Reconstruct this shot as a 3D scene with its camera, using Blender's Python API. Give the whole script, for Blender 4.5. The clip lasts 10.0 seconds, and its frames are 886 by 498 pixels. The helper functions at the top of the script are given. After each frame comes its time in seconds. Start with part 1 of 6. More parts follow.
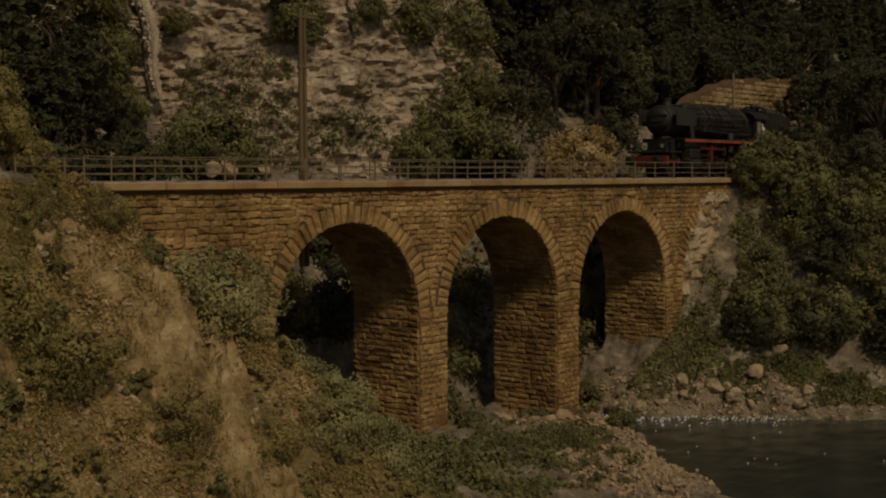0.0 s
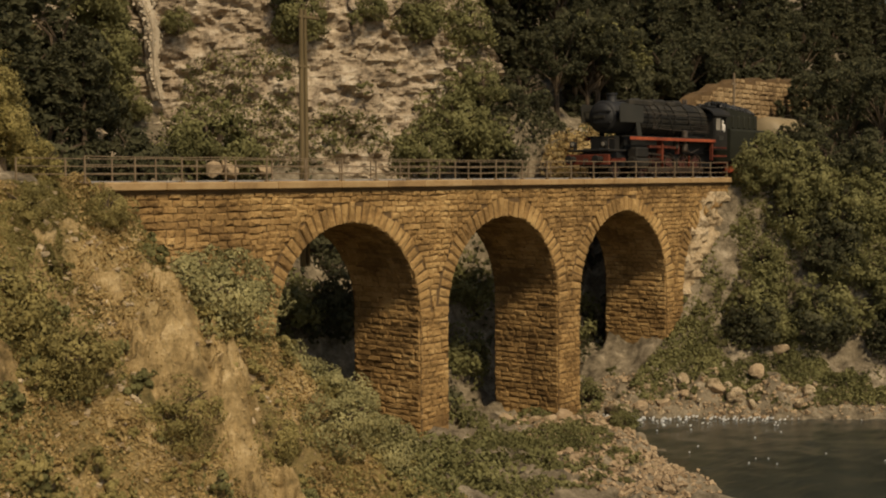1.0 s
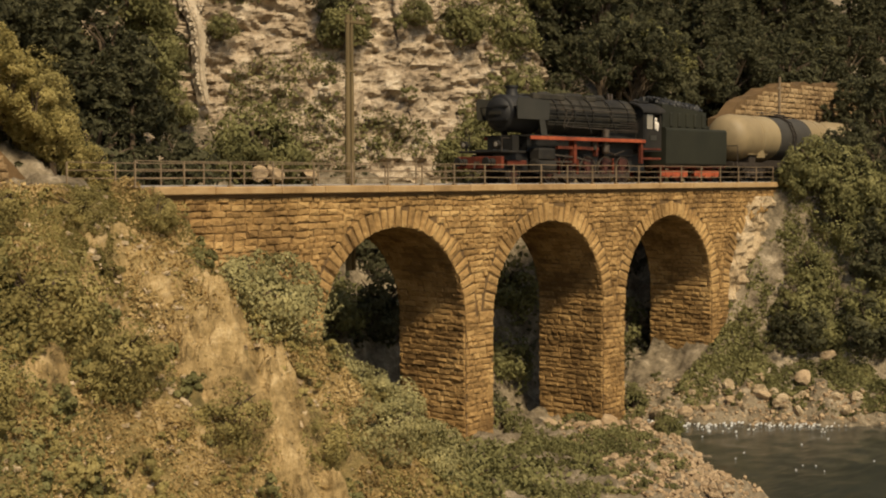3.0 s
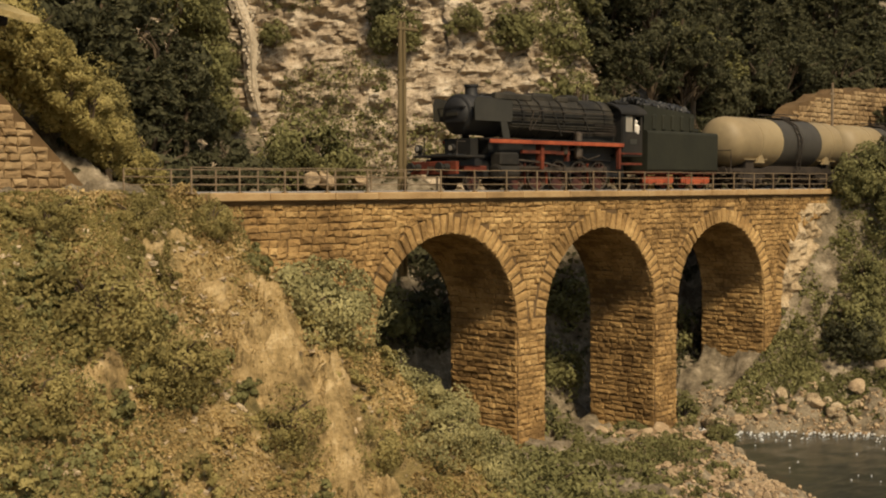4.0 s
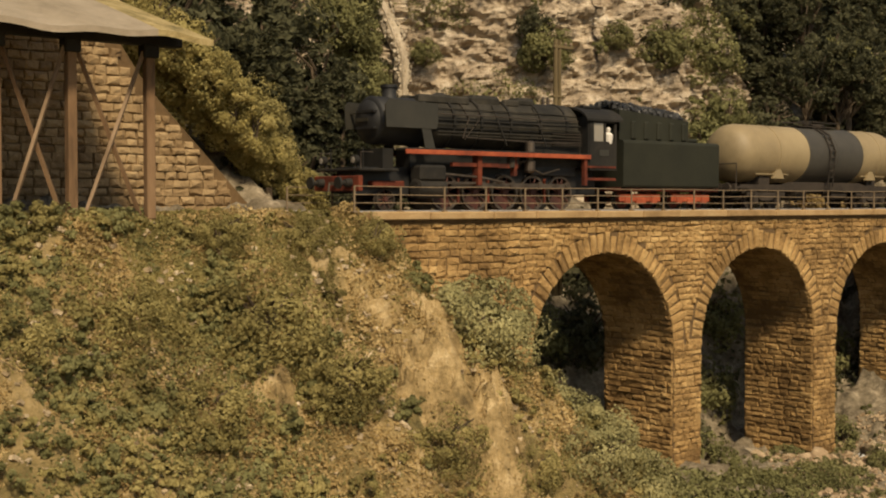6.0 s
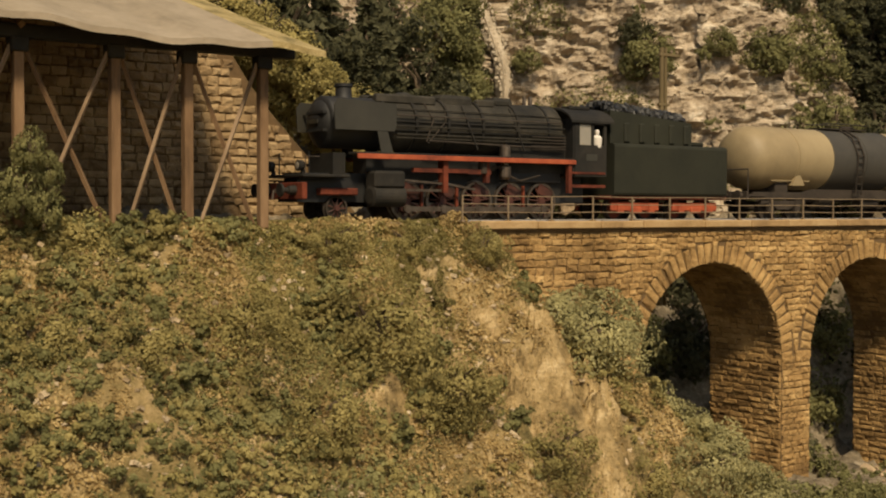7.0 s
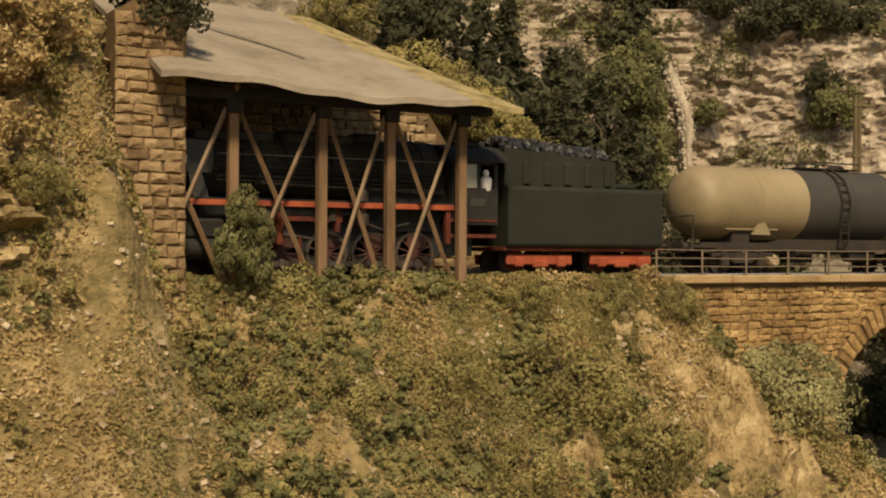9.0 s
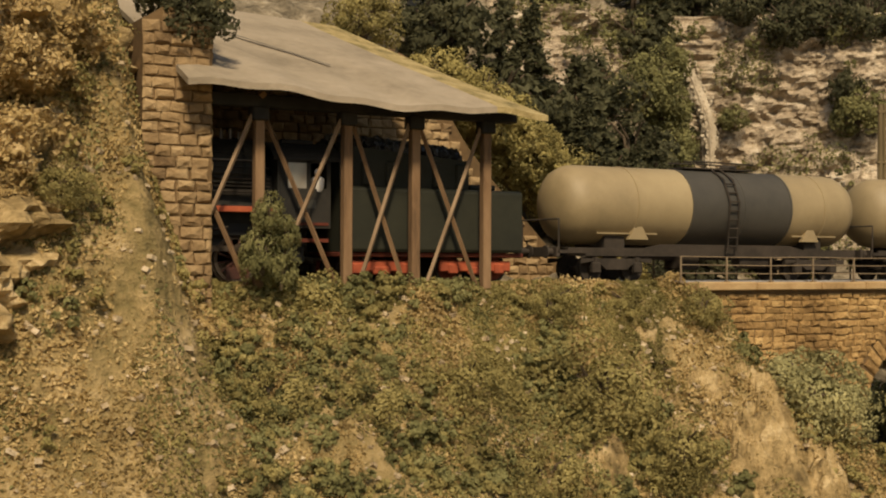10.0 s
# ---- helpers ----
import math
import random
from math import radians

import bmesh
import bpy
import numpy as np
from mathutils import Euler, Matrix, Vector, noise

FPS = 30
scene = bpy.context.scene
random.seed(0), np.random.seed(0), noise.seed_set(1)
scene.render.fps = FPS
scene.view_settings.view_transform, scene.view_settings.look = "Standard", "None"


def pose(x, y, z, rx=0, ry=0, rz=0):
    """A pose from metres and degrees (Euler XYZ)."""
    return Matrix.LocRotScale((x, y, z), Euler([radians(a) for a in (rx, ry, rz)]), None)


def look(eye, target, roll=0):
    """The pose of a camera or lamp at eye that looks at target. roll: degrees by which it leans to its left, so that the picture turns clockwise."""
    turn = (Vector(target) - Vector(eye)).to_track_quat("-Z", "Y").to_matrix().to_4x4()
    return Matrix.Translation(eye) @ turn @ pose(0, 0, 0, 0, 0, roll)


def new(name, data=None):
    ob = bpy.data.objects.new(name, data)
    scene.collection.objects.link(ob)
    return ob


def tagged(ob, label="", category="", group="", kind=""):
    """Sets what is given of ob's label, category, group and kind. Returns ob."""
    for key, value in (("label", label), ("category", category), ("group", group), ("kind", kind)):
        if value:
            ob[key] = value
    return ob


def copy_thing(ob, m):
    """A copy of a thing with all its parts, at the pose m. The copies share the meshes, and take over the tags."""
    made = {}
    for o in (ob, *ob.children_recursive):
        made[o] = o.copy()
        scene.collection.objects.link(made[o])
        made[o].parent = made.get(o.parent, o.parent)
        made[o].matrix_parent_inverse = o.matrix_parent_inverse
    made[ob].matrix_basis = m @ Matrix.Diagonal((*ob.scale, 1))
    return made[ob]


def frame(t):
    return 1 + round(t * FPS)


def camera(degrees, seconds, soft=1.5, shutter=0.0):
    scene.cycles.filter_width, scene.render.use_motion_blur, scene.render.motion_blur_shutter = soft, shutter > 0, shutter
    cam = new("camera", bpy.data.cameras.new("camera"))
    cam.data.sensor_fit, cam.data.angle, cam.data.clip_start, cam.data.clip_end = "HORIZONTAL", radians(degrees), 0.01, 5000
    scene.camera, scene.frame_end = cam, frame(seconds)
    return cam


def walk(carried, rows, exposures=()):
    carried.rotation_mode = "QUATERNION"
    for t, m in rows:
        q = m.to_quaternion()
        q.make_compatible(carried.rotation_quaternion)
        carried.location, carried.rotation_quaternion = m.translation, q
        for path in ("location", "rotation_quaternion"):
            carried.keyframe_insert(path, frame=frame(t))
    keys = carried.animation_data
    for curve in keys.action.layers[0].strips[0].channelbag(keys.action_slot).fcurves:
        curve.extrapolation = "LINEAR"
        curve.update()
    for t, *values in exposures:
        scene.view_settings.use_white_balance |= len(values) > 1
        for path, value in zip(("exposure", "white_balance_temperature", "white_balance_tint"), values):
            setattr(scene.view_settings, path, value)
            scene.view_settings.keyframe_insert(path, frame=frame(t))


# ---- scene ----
# All plan numbers are centimetres of a model railway at 1:87; K turns them into metres.
K = 0.01
cam = camera(37.2, 10.0, soft=2.0)
# seconds, x, y, z in cm, yaw, pitch, roll
ROWS = [
    (0.0, -50.85, -44.32, 7.88, -49.97, -3.17, 0.24),
    (0.5, -50.86, -44.33, 7.89, -49.95, -3.18, 0.24),
    (1.0, -50.84, -44.30, 7.87, -49.94, -3.17, 0.28),
    (1.5, -50.87, -44.27, 7.87, -49.84, -3.17, 0.25),
    (2.0, -50.90, -44.17, 7.87, -49.51, -3.16, 0.24),
    (2.5, -50.98, -44.16, 7.89, -48.92, -3.09, 0.23),
    (4.0, -51.32, -43.78, 7.95, -46.29, -2.74, 0.14),
    (4.5, -51.50, -43.65, 7.97, -44.94, -2.53, 0.11),
    (5.0, -51.68, -43.43, 8.02, -43.68, -2.30, 0.07),
    (5.5, -51.88, -43.18, 8.03, -42.19, -2.10, 0.03),
    (7.0, -52.68, -42.47, 8.14, -36.64, -1.71, -0.09),
    (7.5, -53.05, -42.28, 8.19, -34.39, -1.28, -0.14),
    (8.0, -53.43, -42.15, 8.26, -32.49, -0.88, -0.20),
    (8.5, -53.73, -42.19, 8.30, -30.69, -0.18, -0.19),
    (9.0, -53.96, -42.25, 8.44, -29.50, 0.29, -0.23),
    (9.5, -54.12, -42.27, 8.44, -28.88, 0.52, -0.24),
    (10.0, -54.13, -42.28, 8.39, -28.59, 0.64, -0.22),
]
EXPOSURES = [(0.0, -1.76), (0.5, -1.08), (1.0, -0.45), (1.5, 0.0), (2.0, 0.0), (10.0, 0.0)]
BASE_EV = 0.2
walk(cam, [(t, pose(K * x, K * y, K * z, 90 + pitch, roll, yaw)) for t, x, y, z, yaw, pitch, roll in ROWS],
     [(t, BASE_EV + e) for t, e in EXPOSURES])

# ---- world and light ----
SUN_HEAD, SUN_UP = 68.0, 47.0   # the light's heading over the ground and its height
world = bpy.data.worlds.new("sky")
scene.world = world
world.use_nodes = True
wt = world.node_tree
sky = wt.nodes.new("ShaderNodeTexSky")
sky.sky_type = "NISHITA"
sky.sun_disc = False
sky.sun_elevation = radians(SUN_UP)
sky.sun_rotation = radians(270 - SUN_HEAD)
warm = wt.nodes.new("ShaderNodeMix")      # the hall's warm white walls tint the daylight
warm.data_type, warm.blend_type = "RGBA", "MULTIPLY"
warm.inputs["Factor"].default_value = 1.0
warm.inputs["B"].default_value = (1.0, 0.9, 0.76, 1)
wt.links.new(sky.outputs[0], warm.inputs["A"])
wt.links.new(warm.outputs["Result"], wt.nodes["Background"].inputs[0])
wt.nodes["Background"].inputs[1].default_value = 0.088
sun_data = bpy.data.lights.new("sun", "SUN")
sun_data.energy = 4.1
sun_data.angle = radians(8)
sun_data.color = (1.0, 0.82, 0.56)
sun = new("sun", sun_data)
sx, sy = math.cos(radians(SUN_HEAD)), math.sin(radians(SUN_HEAD))
sun.matrix_world = look((0, 0, 2), (sx, sy, 2 - math.tan(radians(SUN_UP))))


# ---- materials ----
def mat(name, colours, scale=1.0, rough=0.85, metal=0.0, bump=0.3, fine=6.0, island=0.0, per_object=0.0, stretch=(1, 1, 1), detail=6, leafy=0.0, relief=1.0):
    """Noise between the colours at two scales; scale counts features per centimetre."""
    m = bpy.data.materials.new(name)
    m.use_nodes = True
    nt = m.node_tree
    N, L = nt.nodes, nt.links
    bsdf = N["Principled BSDF"]
    tc = N.new("ShaderNodeTexCoord")
    mp = N.new("ShaderNodeMapping")
    mp.inputs["Scale"].default_value = stretch
    L.new(tc.outputs["Object"], mp.inputs[0])
    n1, n2 = N.new("ShaderNodeTexNoise"), N.new("ShaderNodeTexNoise")
    for n, s in ((n1, scale), (n2, scale * fine)):
        n.inputs["Scale"].default_value = s / K
        n.inputs["Detail"].default_value = detail
        n.inputs["Roughness"].default_value = 0.62
        L.new(mp.outputs[0], n.inputs["Vector"])
    mixn = N.new("ShaderNodeMath")
    mixn.operation = "MULTIPLY_ADD"
    L.new(n2.outputs["Fac"], mixn.inputs[0])
    mixn.inputs[1].default_value = 0.45
    add = N.new("ShaderNodeMath")
    add.operation = "MULTIPLY_ADD"
    L.new(n1.outputs["Fac"], add.inputs[0])
    add.inputs[1].default_value = 1.25
    add.inputs[2].default_value = -0.35
    L.new(add.outputs[0], mixn.inputs[2])
    value = mixn.outputs[0]
    for amount, socket in ((island, ("ShaderNodeNewGeometry", "Random Per Island")), (per_object, ("ShaderNodeObjectInfo", "Random"))):
        if amount:
            g = N.new(socket[0])
            s = N.new("ShaderNodeMath")
            s.operation = "MULTIPLY_ADD"
            s.inputs[1].default_value = amount
            L.new(g.outputs[socket[1]], s.inputs[0])
            half = N.new("ShaderNodeMath")
            half.operation = "SUBTRACT"
            half.inputs[1].default_value = amount / 2
            L.new(value, half.inputs[0])
            L.new(half.outputs[0], s.inputs[2])
            value = s.outputs[0]
    ramp = N.new("ShaderNodeValToRGB")
    el = ramp.color_ramp.elements
    while len(el) < len(colours):
        el.new(0.5)
    for i, c in enumerate(colours):
        el[i].position = 0.22 + 0.56 * i / max(1, len(colours) - 1)
        el[i].color = (*c, 1)
    L.new(value, ramp.inputs[0])
    L.new(ramp.outputs[0], bsdf.inputs["Base Color"])
    bsdf.inputs["Roughness"].default_value = rough
    bsdf.inputs["Metallic"].default_value = metal
    bsdf.inputs["Specular IOR Level"].default_value = 0.3 if rough > 0.7 else 0.5
    if bump:
        b = N.new("ShaderNodeBump")
        b.inputs["Strength"].default_value = bump
        b.inputs["Distance"].default_value = 0.12 * relief / scale * K
        L.new(mixn.outputs[0], b.inputs["Height"])
        L.new(b.outputs[0], bsdf.inputs["Normal"])
    if leafy:      # thin leaves let light through
        thin, both = N.new("ShaderNodeBsdfTranslucent"), N.new("ShaderNodeMixShader")
        L.new(ramp.outputs[0], thin.inputs["Color"])
        both.inputs[0].default_value = leafy
        L.new(bsdf.outputs[0], both.inputs[1])
        L.new(thin.outputs[0], both.inputs[2])
        L.new(both.outputs[0], N["Material Output"].inputs["Surface"])
    return m


STONE = mat("viaduct_stone", [(0.15, 0.086, 0.03), (0.34, 0.208, 0.078), (0.52, 0.345, 0.145)], 0.35, 0.9, bump=0.8, fine=14, island=0.22, per_object=0.2)
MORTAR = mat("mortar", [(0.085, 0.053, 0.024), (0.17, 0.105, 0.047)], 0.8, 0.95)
COPING = mat("coping_stone", [(0.2, 0.125, 0.055), (0.34, 0.22, 0.1), (0.42, 0.29, 0.145)], 0.5, 0.85, bump=0.4, per_object=0.3)
CONCRETE = mat("walkway_concrete", [(0.3, 0.28, 0.26), (0.42, 0.4, 0.38)], 0.6, 0.8)
WALLSTONE = mat("retaining_stone", [(0.12, 0.075, 0.036), (0.25, 0.165, 0.08), (0.37, 0.26, 0.135)], 0.4, 0.92, bump=0.6, fine=12, island=0.4, per_object=0.35)
BALLAST = mat("ballast", [(0.07, 0.055, 0.04), (0.16, 0.13, 0.1), (0.28, 0.24, 0.19)], 5, 0.95, bump=0.9, fine=2)
SLEEPER = mat("sleeper_wood", [(0.05, 0.035, 0.025), (0.1, 0.07, 0.05)], 2, 0.9)
RAILSTEEL = mat("rail_steel", [(0.16, 0.09, 0.05), (0.3, 0.24, 0.2)], 2, 0.5, 0.7)
RAILING = mat("railing_steel", [(0.13, 0.095, 0.06), (0.27, 0.2, 0.125)], 2, 0.85, 0.0)
GROUND = mat("hillside_soil", [(0.1, 0.08, 0.03), (0.21, 0.158, 0.062), (0.36, 0.26, 0.115), (0.56, 0.42, 0.23)], 0.55, 0.95, bump=1.0, fine=5, detail=12, relief=3.0)
CLIFF = mat("cliff_rock", [(0.11, 0.085, 0.058), (0.31, 0.24, 0.16), (0.47, 0.38, 0.27), (0.68, 0.59, 0.45)], 0.55, 0.92, bump=1.0, fine=6, stretch=(1, 1, 1.8), detail=12, relief=2.0)
ROCK = mat("boulder_rock", [(0.13, 0.085, 0.045), (0.28, 0.195, 0.11), (0.42, 0.31, 0.19)], 0.6, 0.92, bump=0.8, island=0.5, per_object=0.4)
OUTCROP = mat("ochre_outcrop", [(0.1, 0.07, 0.029), (0.235, 0.165, 0.07), (0.39, 0.28, 0.13), (0.6, 0.46, 0.26)], 0.8, 0.93, bump=1.0, fine=5, detail=12, stretch=(1, 1.5, 1), relief=2.0)
PALEROCK = mat("pale_rock", [(0.16, 0.115, 0.065), (0.34, 0.255, 0.15), (0.5, 0.39, 0.25), (0.62, 0.51, 0.36)], 0.5, 0.92, bump=1.0, fine=8, detail=11)
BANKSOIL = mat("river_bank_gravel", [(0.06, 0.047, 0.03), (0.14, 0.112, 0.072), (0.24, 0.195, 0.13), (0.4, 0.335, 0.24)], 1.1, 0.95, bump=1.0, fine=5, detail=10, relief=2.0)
WHEELRED = mat("wheel_red", [(0.02, 0.008, 0.005), (0.05, 0.014, 0.008), (0.095, 0.025, 0.013)], 1.0, 0.7, bump=0.1)
GULLY = mat("gully_gravel", [(0.34, 0.28, 0.2), (0.5, 0.42, 0.31)], 0.8, 0.95, bump=0.4)
OLIVE = mat("olive_leaves", [(0.12, 0.1, 0.034), (0.28, 0.235, 0.085), (0.44, 0.365, 0.145)], 0.35, 0.9, bump=0, island=0.14, leafy=0.32)
SAGE = mat("sage_leaves", [(0.14, 0.13, 0.055), (0.33, 0.3, 0.135), (0.52, 0.46, 0.22)], 0.4, 0.9, bump=0, island=0.14, leafy=0.32)
YELLOWLEAF = mat("sunny_leaves", [(0.165, 0.137, 0.042), (0.36, 0.3, 0.105), (0.53, 0.435, 0.175)], 0.35, 0.9, bump=0, island=0.14, leafy=0.32)
GREEN = mat("shrub_leaves", [(0.085, 0.082, 0.03), (0.19, 0.18, 0.07), (0.32, 0.295, 0.125)], 0.4, 0.9, bump=0, island=0.14, leafy=0.32)
DARKGREEN = mat("fir_needles", [(0.045, 0.045, 0.024), (0.1, 0.098, 0.05), (0.17, 0.16, 0.085)], 0.4, 0.95, bump=0, island=0.2, leafy=0.5)
STRAW = mat("straw_grass", [(0.2, 0.14, 0.055), (0.43, 0.31, 0.13), (0.64, 0.49, 0.25)], 0.5, 0.9, bump=0, island=0.14, leafy=0.32)
BARK = mat("bark", [(0.05, 0.035, 0.022), (0.13, 0.095, 0.06)], 1.5, 0.95, stretch=(1, 1, 0.3))
TIMBER = mat("shed_timber", [(0.07, 0.042, 0.022), (0.17, 0.1, 0.05), (0.24, 0.15, 0.08)], 0.9, 0.85, stretch=(1, 1, 0.2))
BRACE = mat("brace_timber", [(0.12, 0.075, 0.04), (0.3, 0.21, 0.13)], 0.9, 0.8, stretch=(1, 1, 0.3))
ROOFING = mat("roof_felt", [(0.18, 0.145, 0.1), (0.27, 0.22, 0.155), (0.34, 0.28, 0.205)], 0.25, 0.9, bump=0.25, fine=10)
MOSS = mat("roof_moss", [(0.12, 0.1, 0.04), (0.3, 0.23, 0.1), (0.42, 0.33, 0.16)], 1.2, 0.95, bump=1.0)
POLEWOOD = mat("pole_wood", [(0.09, 0.065, 0.03), (0.2, 0.15, 0.075)], 1.2, 0.9, stretch=(1, 1, 0.15))
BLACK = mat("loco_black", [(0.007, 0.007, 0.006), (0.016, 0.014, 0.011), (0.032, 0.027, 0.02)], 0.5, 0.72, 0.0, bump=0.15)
SOOT = mat("smokebox_black", [(0.005, 0.005, 0.005), (0.014, 0.013, 0.012)], 0.6, 0.65, bump=0.1)
BOILER = mat("boiler_grey", [(0.01, 0.009, 0.007), (0.024, 0.021, 0.015), (0.055, 0.047, 0.034)], 0.8, 0.72, 0.0, bump=0.15)
DEFLECT = mat("deflector_grey", [(0.022, 0.02, 0.014), (0.04, 0.036, 0.026)], 0.5, 0.5, bump=0.05)
TENDER = mat("tender_green_black", [(0.013, 0.0135, 0.008), (0.025, 0.025, 0.0145)], 0.4, 0.72, bump=0.06)
VALANCE = mat("valance_red", [(0.14, 0.026, 0.009), (0.3, 0.058, 0.018), (0.4, 0.095, 0.032)], 0.8, 0.7, bump=0.1)
RED = mat("frame_red", [(0.035, 0.01, 0.006), (0.1, 0.022, 0.01), (0.19, 0.042, 0.017)], 0.8, 0.8, bump=0.1)
STEEL = mat("rod_steel", [(0.07, 0.05, 0.036), (0.2, 0.16, 0.125)], 1.5, 0.4, 0.8, bump=0.1)
COAL = mat("coal", [(0.008, 0.008, 0.009), (0.04, 0.038, 0.034)], 3, 0.5, bump=0.3, island=0.5)
CREAM = mat("tank_cream", [(0.2, 0.15, 0.078), (0.26, 0.197, 0.104), (0.31, 0.24, 0.13)], 0.25, 0.6, bump=0.04)
BAND = mat("tank_dark_band", [(0.035, 0.031, 0.024), (0.06, 0.053, 0.041)], 0.4, 0.7, bump=0.06)
GEAR = mat("wagon_underframe", [(0.018, 0.014, 0.01), (0.05, 0.038, 0.028)], 1, 0.85, bump=0.2)
WHITE = mat("figure_white", [(0.6, 0.55, 0.48), (0.7, 0.66, 0.6)], 1, 0.7, bump=0)
FOAM = mat("foam_white", [(0.5, 0.5, 0.48), (0.72, 0.72, 0.7)], 2, 0.6, bump=0.3)

glass = bpy.data.materials.new("window_glass")
glass.use_nodes = True
gb = glass.node_tree.nodes["Principled BSDF"]
gb.inputs["Base Color"].default_value = (0.55, 0.5, 0.42, 1)
gb.inputs["Roughness"].default_value = 0.1
gb.inputs["Transmission Weight"].default_value = 0.6

WATER = mat("stream_water", [(0.022, 0.026, 0.022), (0.045, 0.048, 0.04)], 0.12, 0.2, bump=0.0)
wn = WATER.node_tree
wave = wn.nodes.new("ShaderNodeTexNoise")
wave.inputs["Scale"].default_value = 0.9 / K
wave.inputs["Detail"].default_value = 5
wmap = wn.nodes.new("ShaderNodeMapping")
wmap.inputs["Rotation"].default_value = (0, 0, radians(45))
wmap.inputs["Scale"].default_value = (0.5, 1.6, 1)
wtc = wn.nodes.new("ShaderNodeTexCoord")
wn.links.new(wtc.outputs["Object"], wmap.inputs[0])
wn.links.new(wmap.outputs[0], wave.inputs["Vector"])
wb = wn.nodes.new("ShaderNodeBump")
wb.inputs["Strength"].default_value = 0.5
wb.inputs["Distance"].default_value = 0.15 * K
wn.links.new(wave.outputs["Fac"], wb.inputs["Height"])
wn.links.new(wb.outputs[0], wn.nodes["Principled BSDF"].inputs["Normal"])


# ---- mesh helpers ----
class Geo:
    """Gathers vertices and faces in centimetres."""

    def __init__(self):
        self.v, self.f = [], []

    def add(self, verts, faces):
        n = len(self.v)
        self.v += [tuple(p) for p in verts]
        self.f += [tuple(i + n for i in f) for f in faces]
        return self

    def box(self, lo, hi, turn=None, about=None):
        x0, y0, z0 = lo
        x1, y1, z1 = hi
        p = [(x0, y0, z0), (x1, y0, z0), (x1, y1, z0), (x0, y1, z0), (x0, y0, z1), (x1, y0, z1), (x1, y1, z1), (x0, y1, z1)]
        if turn is not None:
            c = Vector(about)
            p = [c + turn @ (Vector(q) - c) for q in p]
        return self.add(p, [(3, 2, 1, 0), (4, 5, 6, 7), (0, 1, 5, 4), (1, 2, 6, 5), (2, 3, 7, 6), (3, 0, 4, 7)])

    def slab(self, lo, hi, b=0.05):
        """A box with chamfered edges."""
        x0, y0, z0 = lo
        x1, y1, z1 = hi
        b = min(b, (x1 - x0) / 3, (y1 - y0) / 3, (z1 - z0) / 3)
        bm = bmesh.new()
        bmesh.ops.create_cube(bm, size=1)
        for v in bm.verts:
            v.co = Vector((x0 if v.co.x < 0 else x1, y0 if v.co.y < 0 else y1, z0 if v.co.z < 0 else z1))
        bmesh.ops.bevel(bm, geom=bm.edges[:], offset=b, segments=1, affect="EDGES")
        bm.verts.index_update()
        self.add([v.co[:] for v in bm.verts], [[v.index for v in f.verts] for f in bm.faces])
        bm.free()
        return self

    def tube(self, a, b, r0, r1=None, n=10, cap=True):
        r1 = r0 if r1 is None else r1
        a, b = Vector(a), Vector(b)
        q = (b - a).to_track_quat("Z", "Y")
        ring = [q @ Vector((math.cos(2 * math.pi * i / n), math.sin(2 * math.pi * i / n), 0)) for i in range(n)]
        p = [a + r0 * e for e in ring] + [b + r1 * e for e in ring]
        f = [(i, (i + 1) % n, n + (i + 1) % n, n + i) for i in range(n)]
        if cap:
            f += [tuple(range(n - 1, -1, -1)), tuple(range(n, 2 * n))]
        return self.add(p, f)

    def lathe(self, origin, axis, profile, n=24):
        """profile: (distance along the axis, radius)."""
        o, q = Vector(origin), Vector(axis).to_track_quat("Z", "Y")
        p, f = [], []
        for d, r in profile:
            p += [o + q @ Vector((r * math.cos(2 * math.pi * i / n), r * math.sin(2 * math.pi * i / n), d)) for i in range(n)]
        for k in range(len(profile) - 1):
            f += [(k * n + i, k * n + (i + 1) % n, (k + 1) * n + (i + 1) % n, (k + 1) * n + i) for i in range(n)]
        m = len(profile) - 1
        f += [tuple(range(n - 1, -1, -1)), tuple(range(m * n, m * n + n))]
        return self.add(p, f)

    def sweep(self, pts, r, n=6):
        P = [Vector(p) for p in pts]
        v, f = [], []
        for i, p in enumerate(P):
            d = (P[min(i + 1, len(P) - 1)] - P[max(i - 1, 0)]).normalized()
            q = d.to_track_quat("Z", "Y")
            v += [p + q @ Vector((r * math.cos(2 * math.pi * k / n), r * math.sin(2 * math.pi * k / n), 0)) for k in range(n)]
        for i in range(len(P) - 1):
            f += [(i * n + k, i * n + (k + 1) % n, (i + 1) * n + (k + 1) % n, (i + 1) * n + k) for k in range(n)]
        f += [tuple(range(n - 1, -1, -1)), tuple(range((len(P) - 1) * n, len(P) * n))]
        return self.add(v, f)

    def prism(self, outline, y0, y1):
        """An outline in x, z pulled from y0 to y1."""
        n = len(outline)
        p = [(x, y0, z) for x, z in outline] + [(x, y1, z) for x, z in outline]
        f = [(i, (i + 1) % n, n + (i + 1) % n, n + i) for i in range(n)]
        return self.add(p, f + [tuple(range(n - 1, -1, -1)), tuple(range(n, 2 * n))])

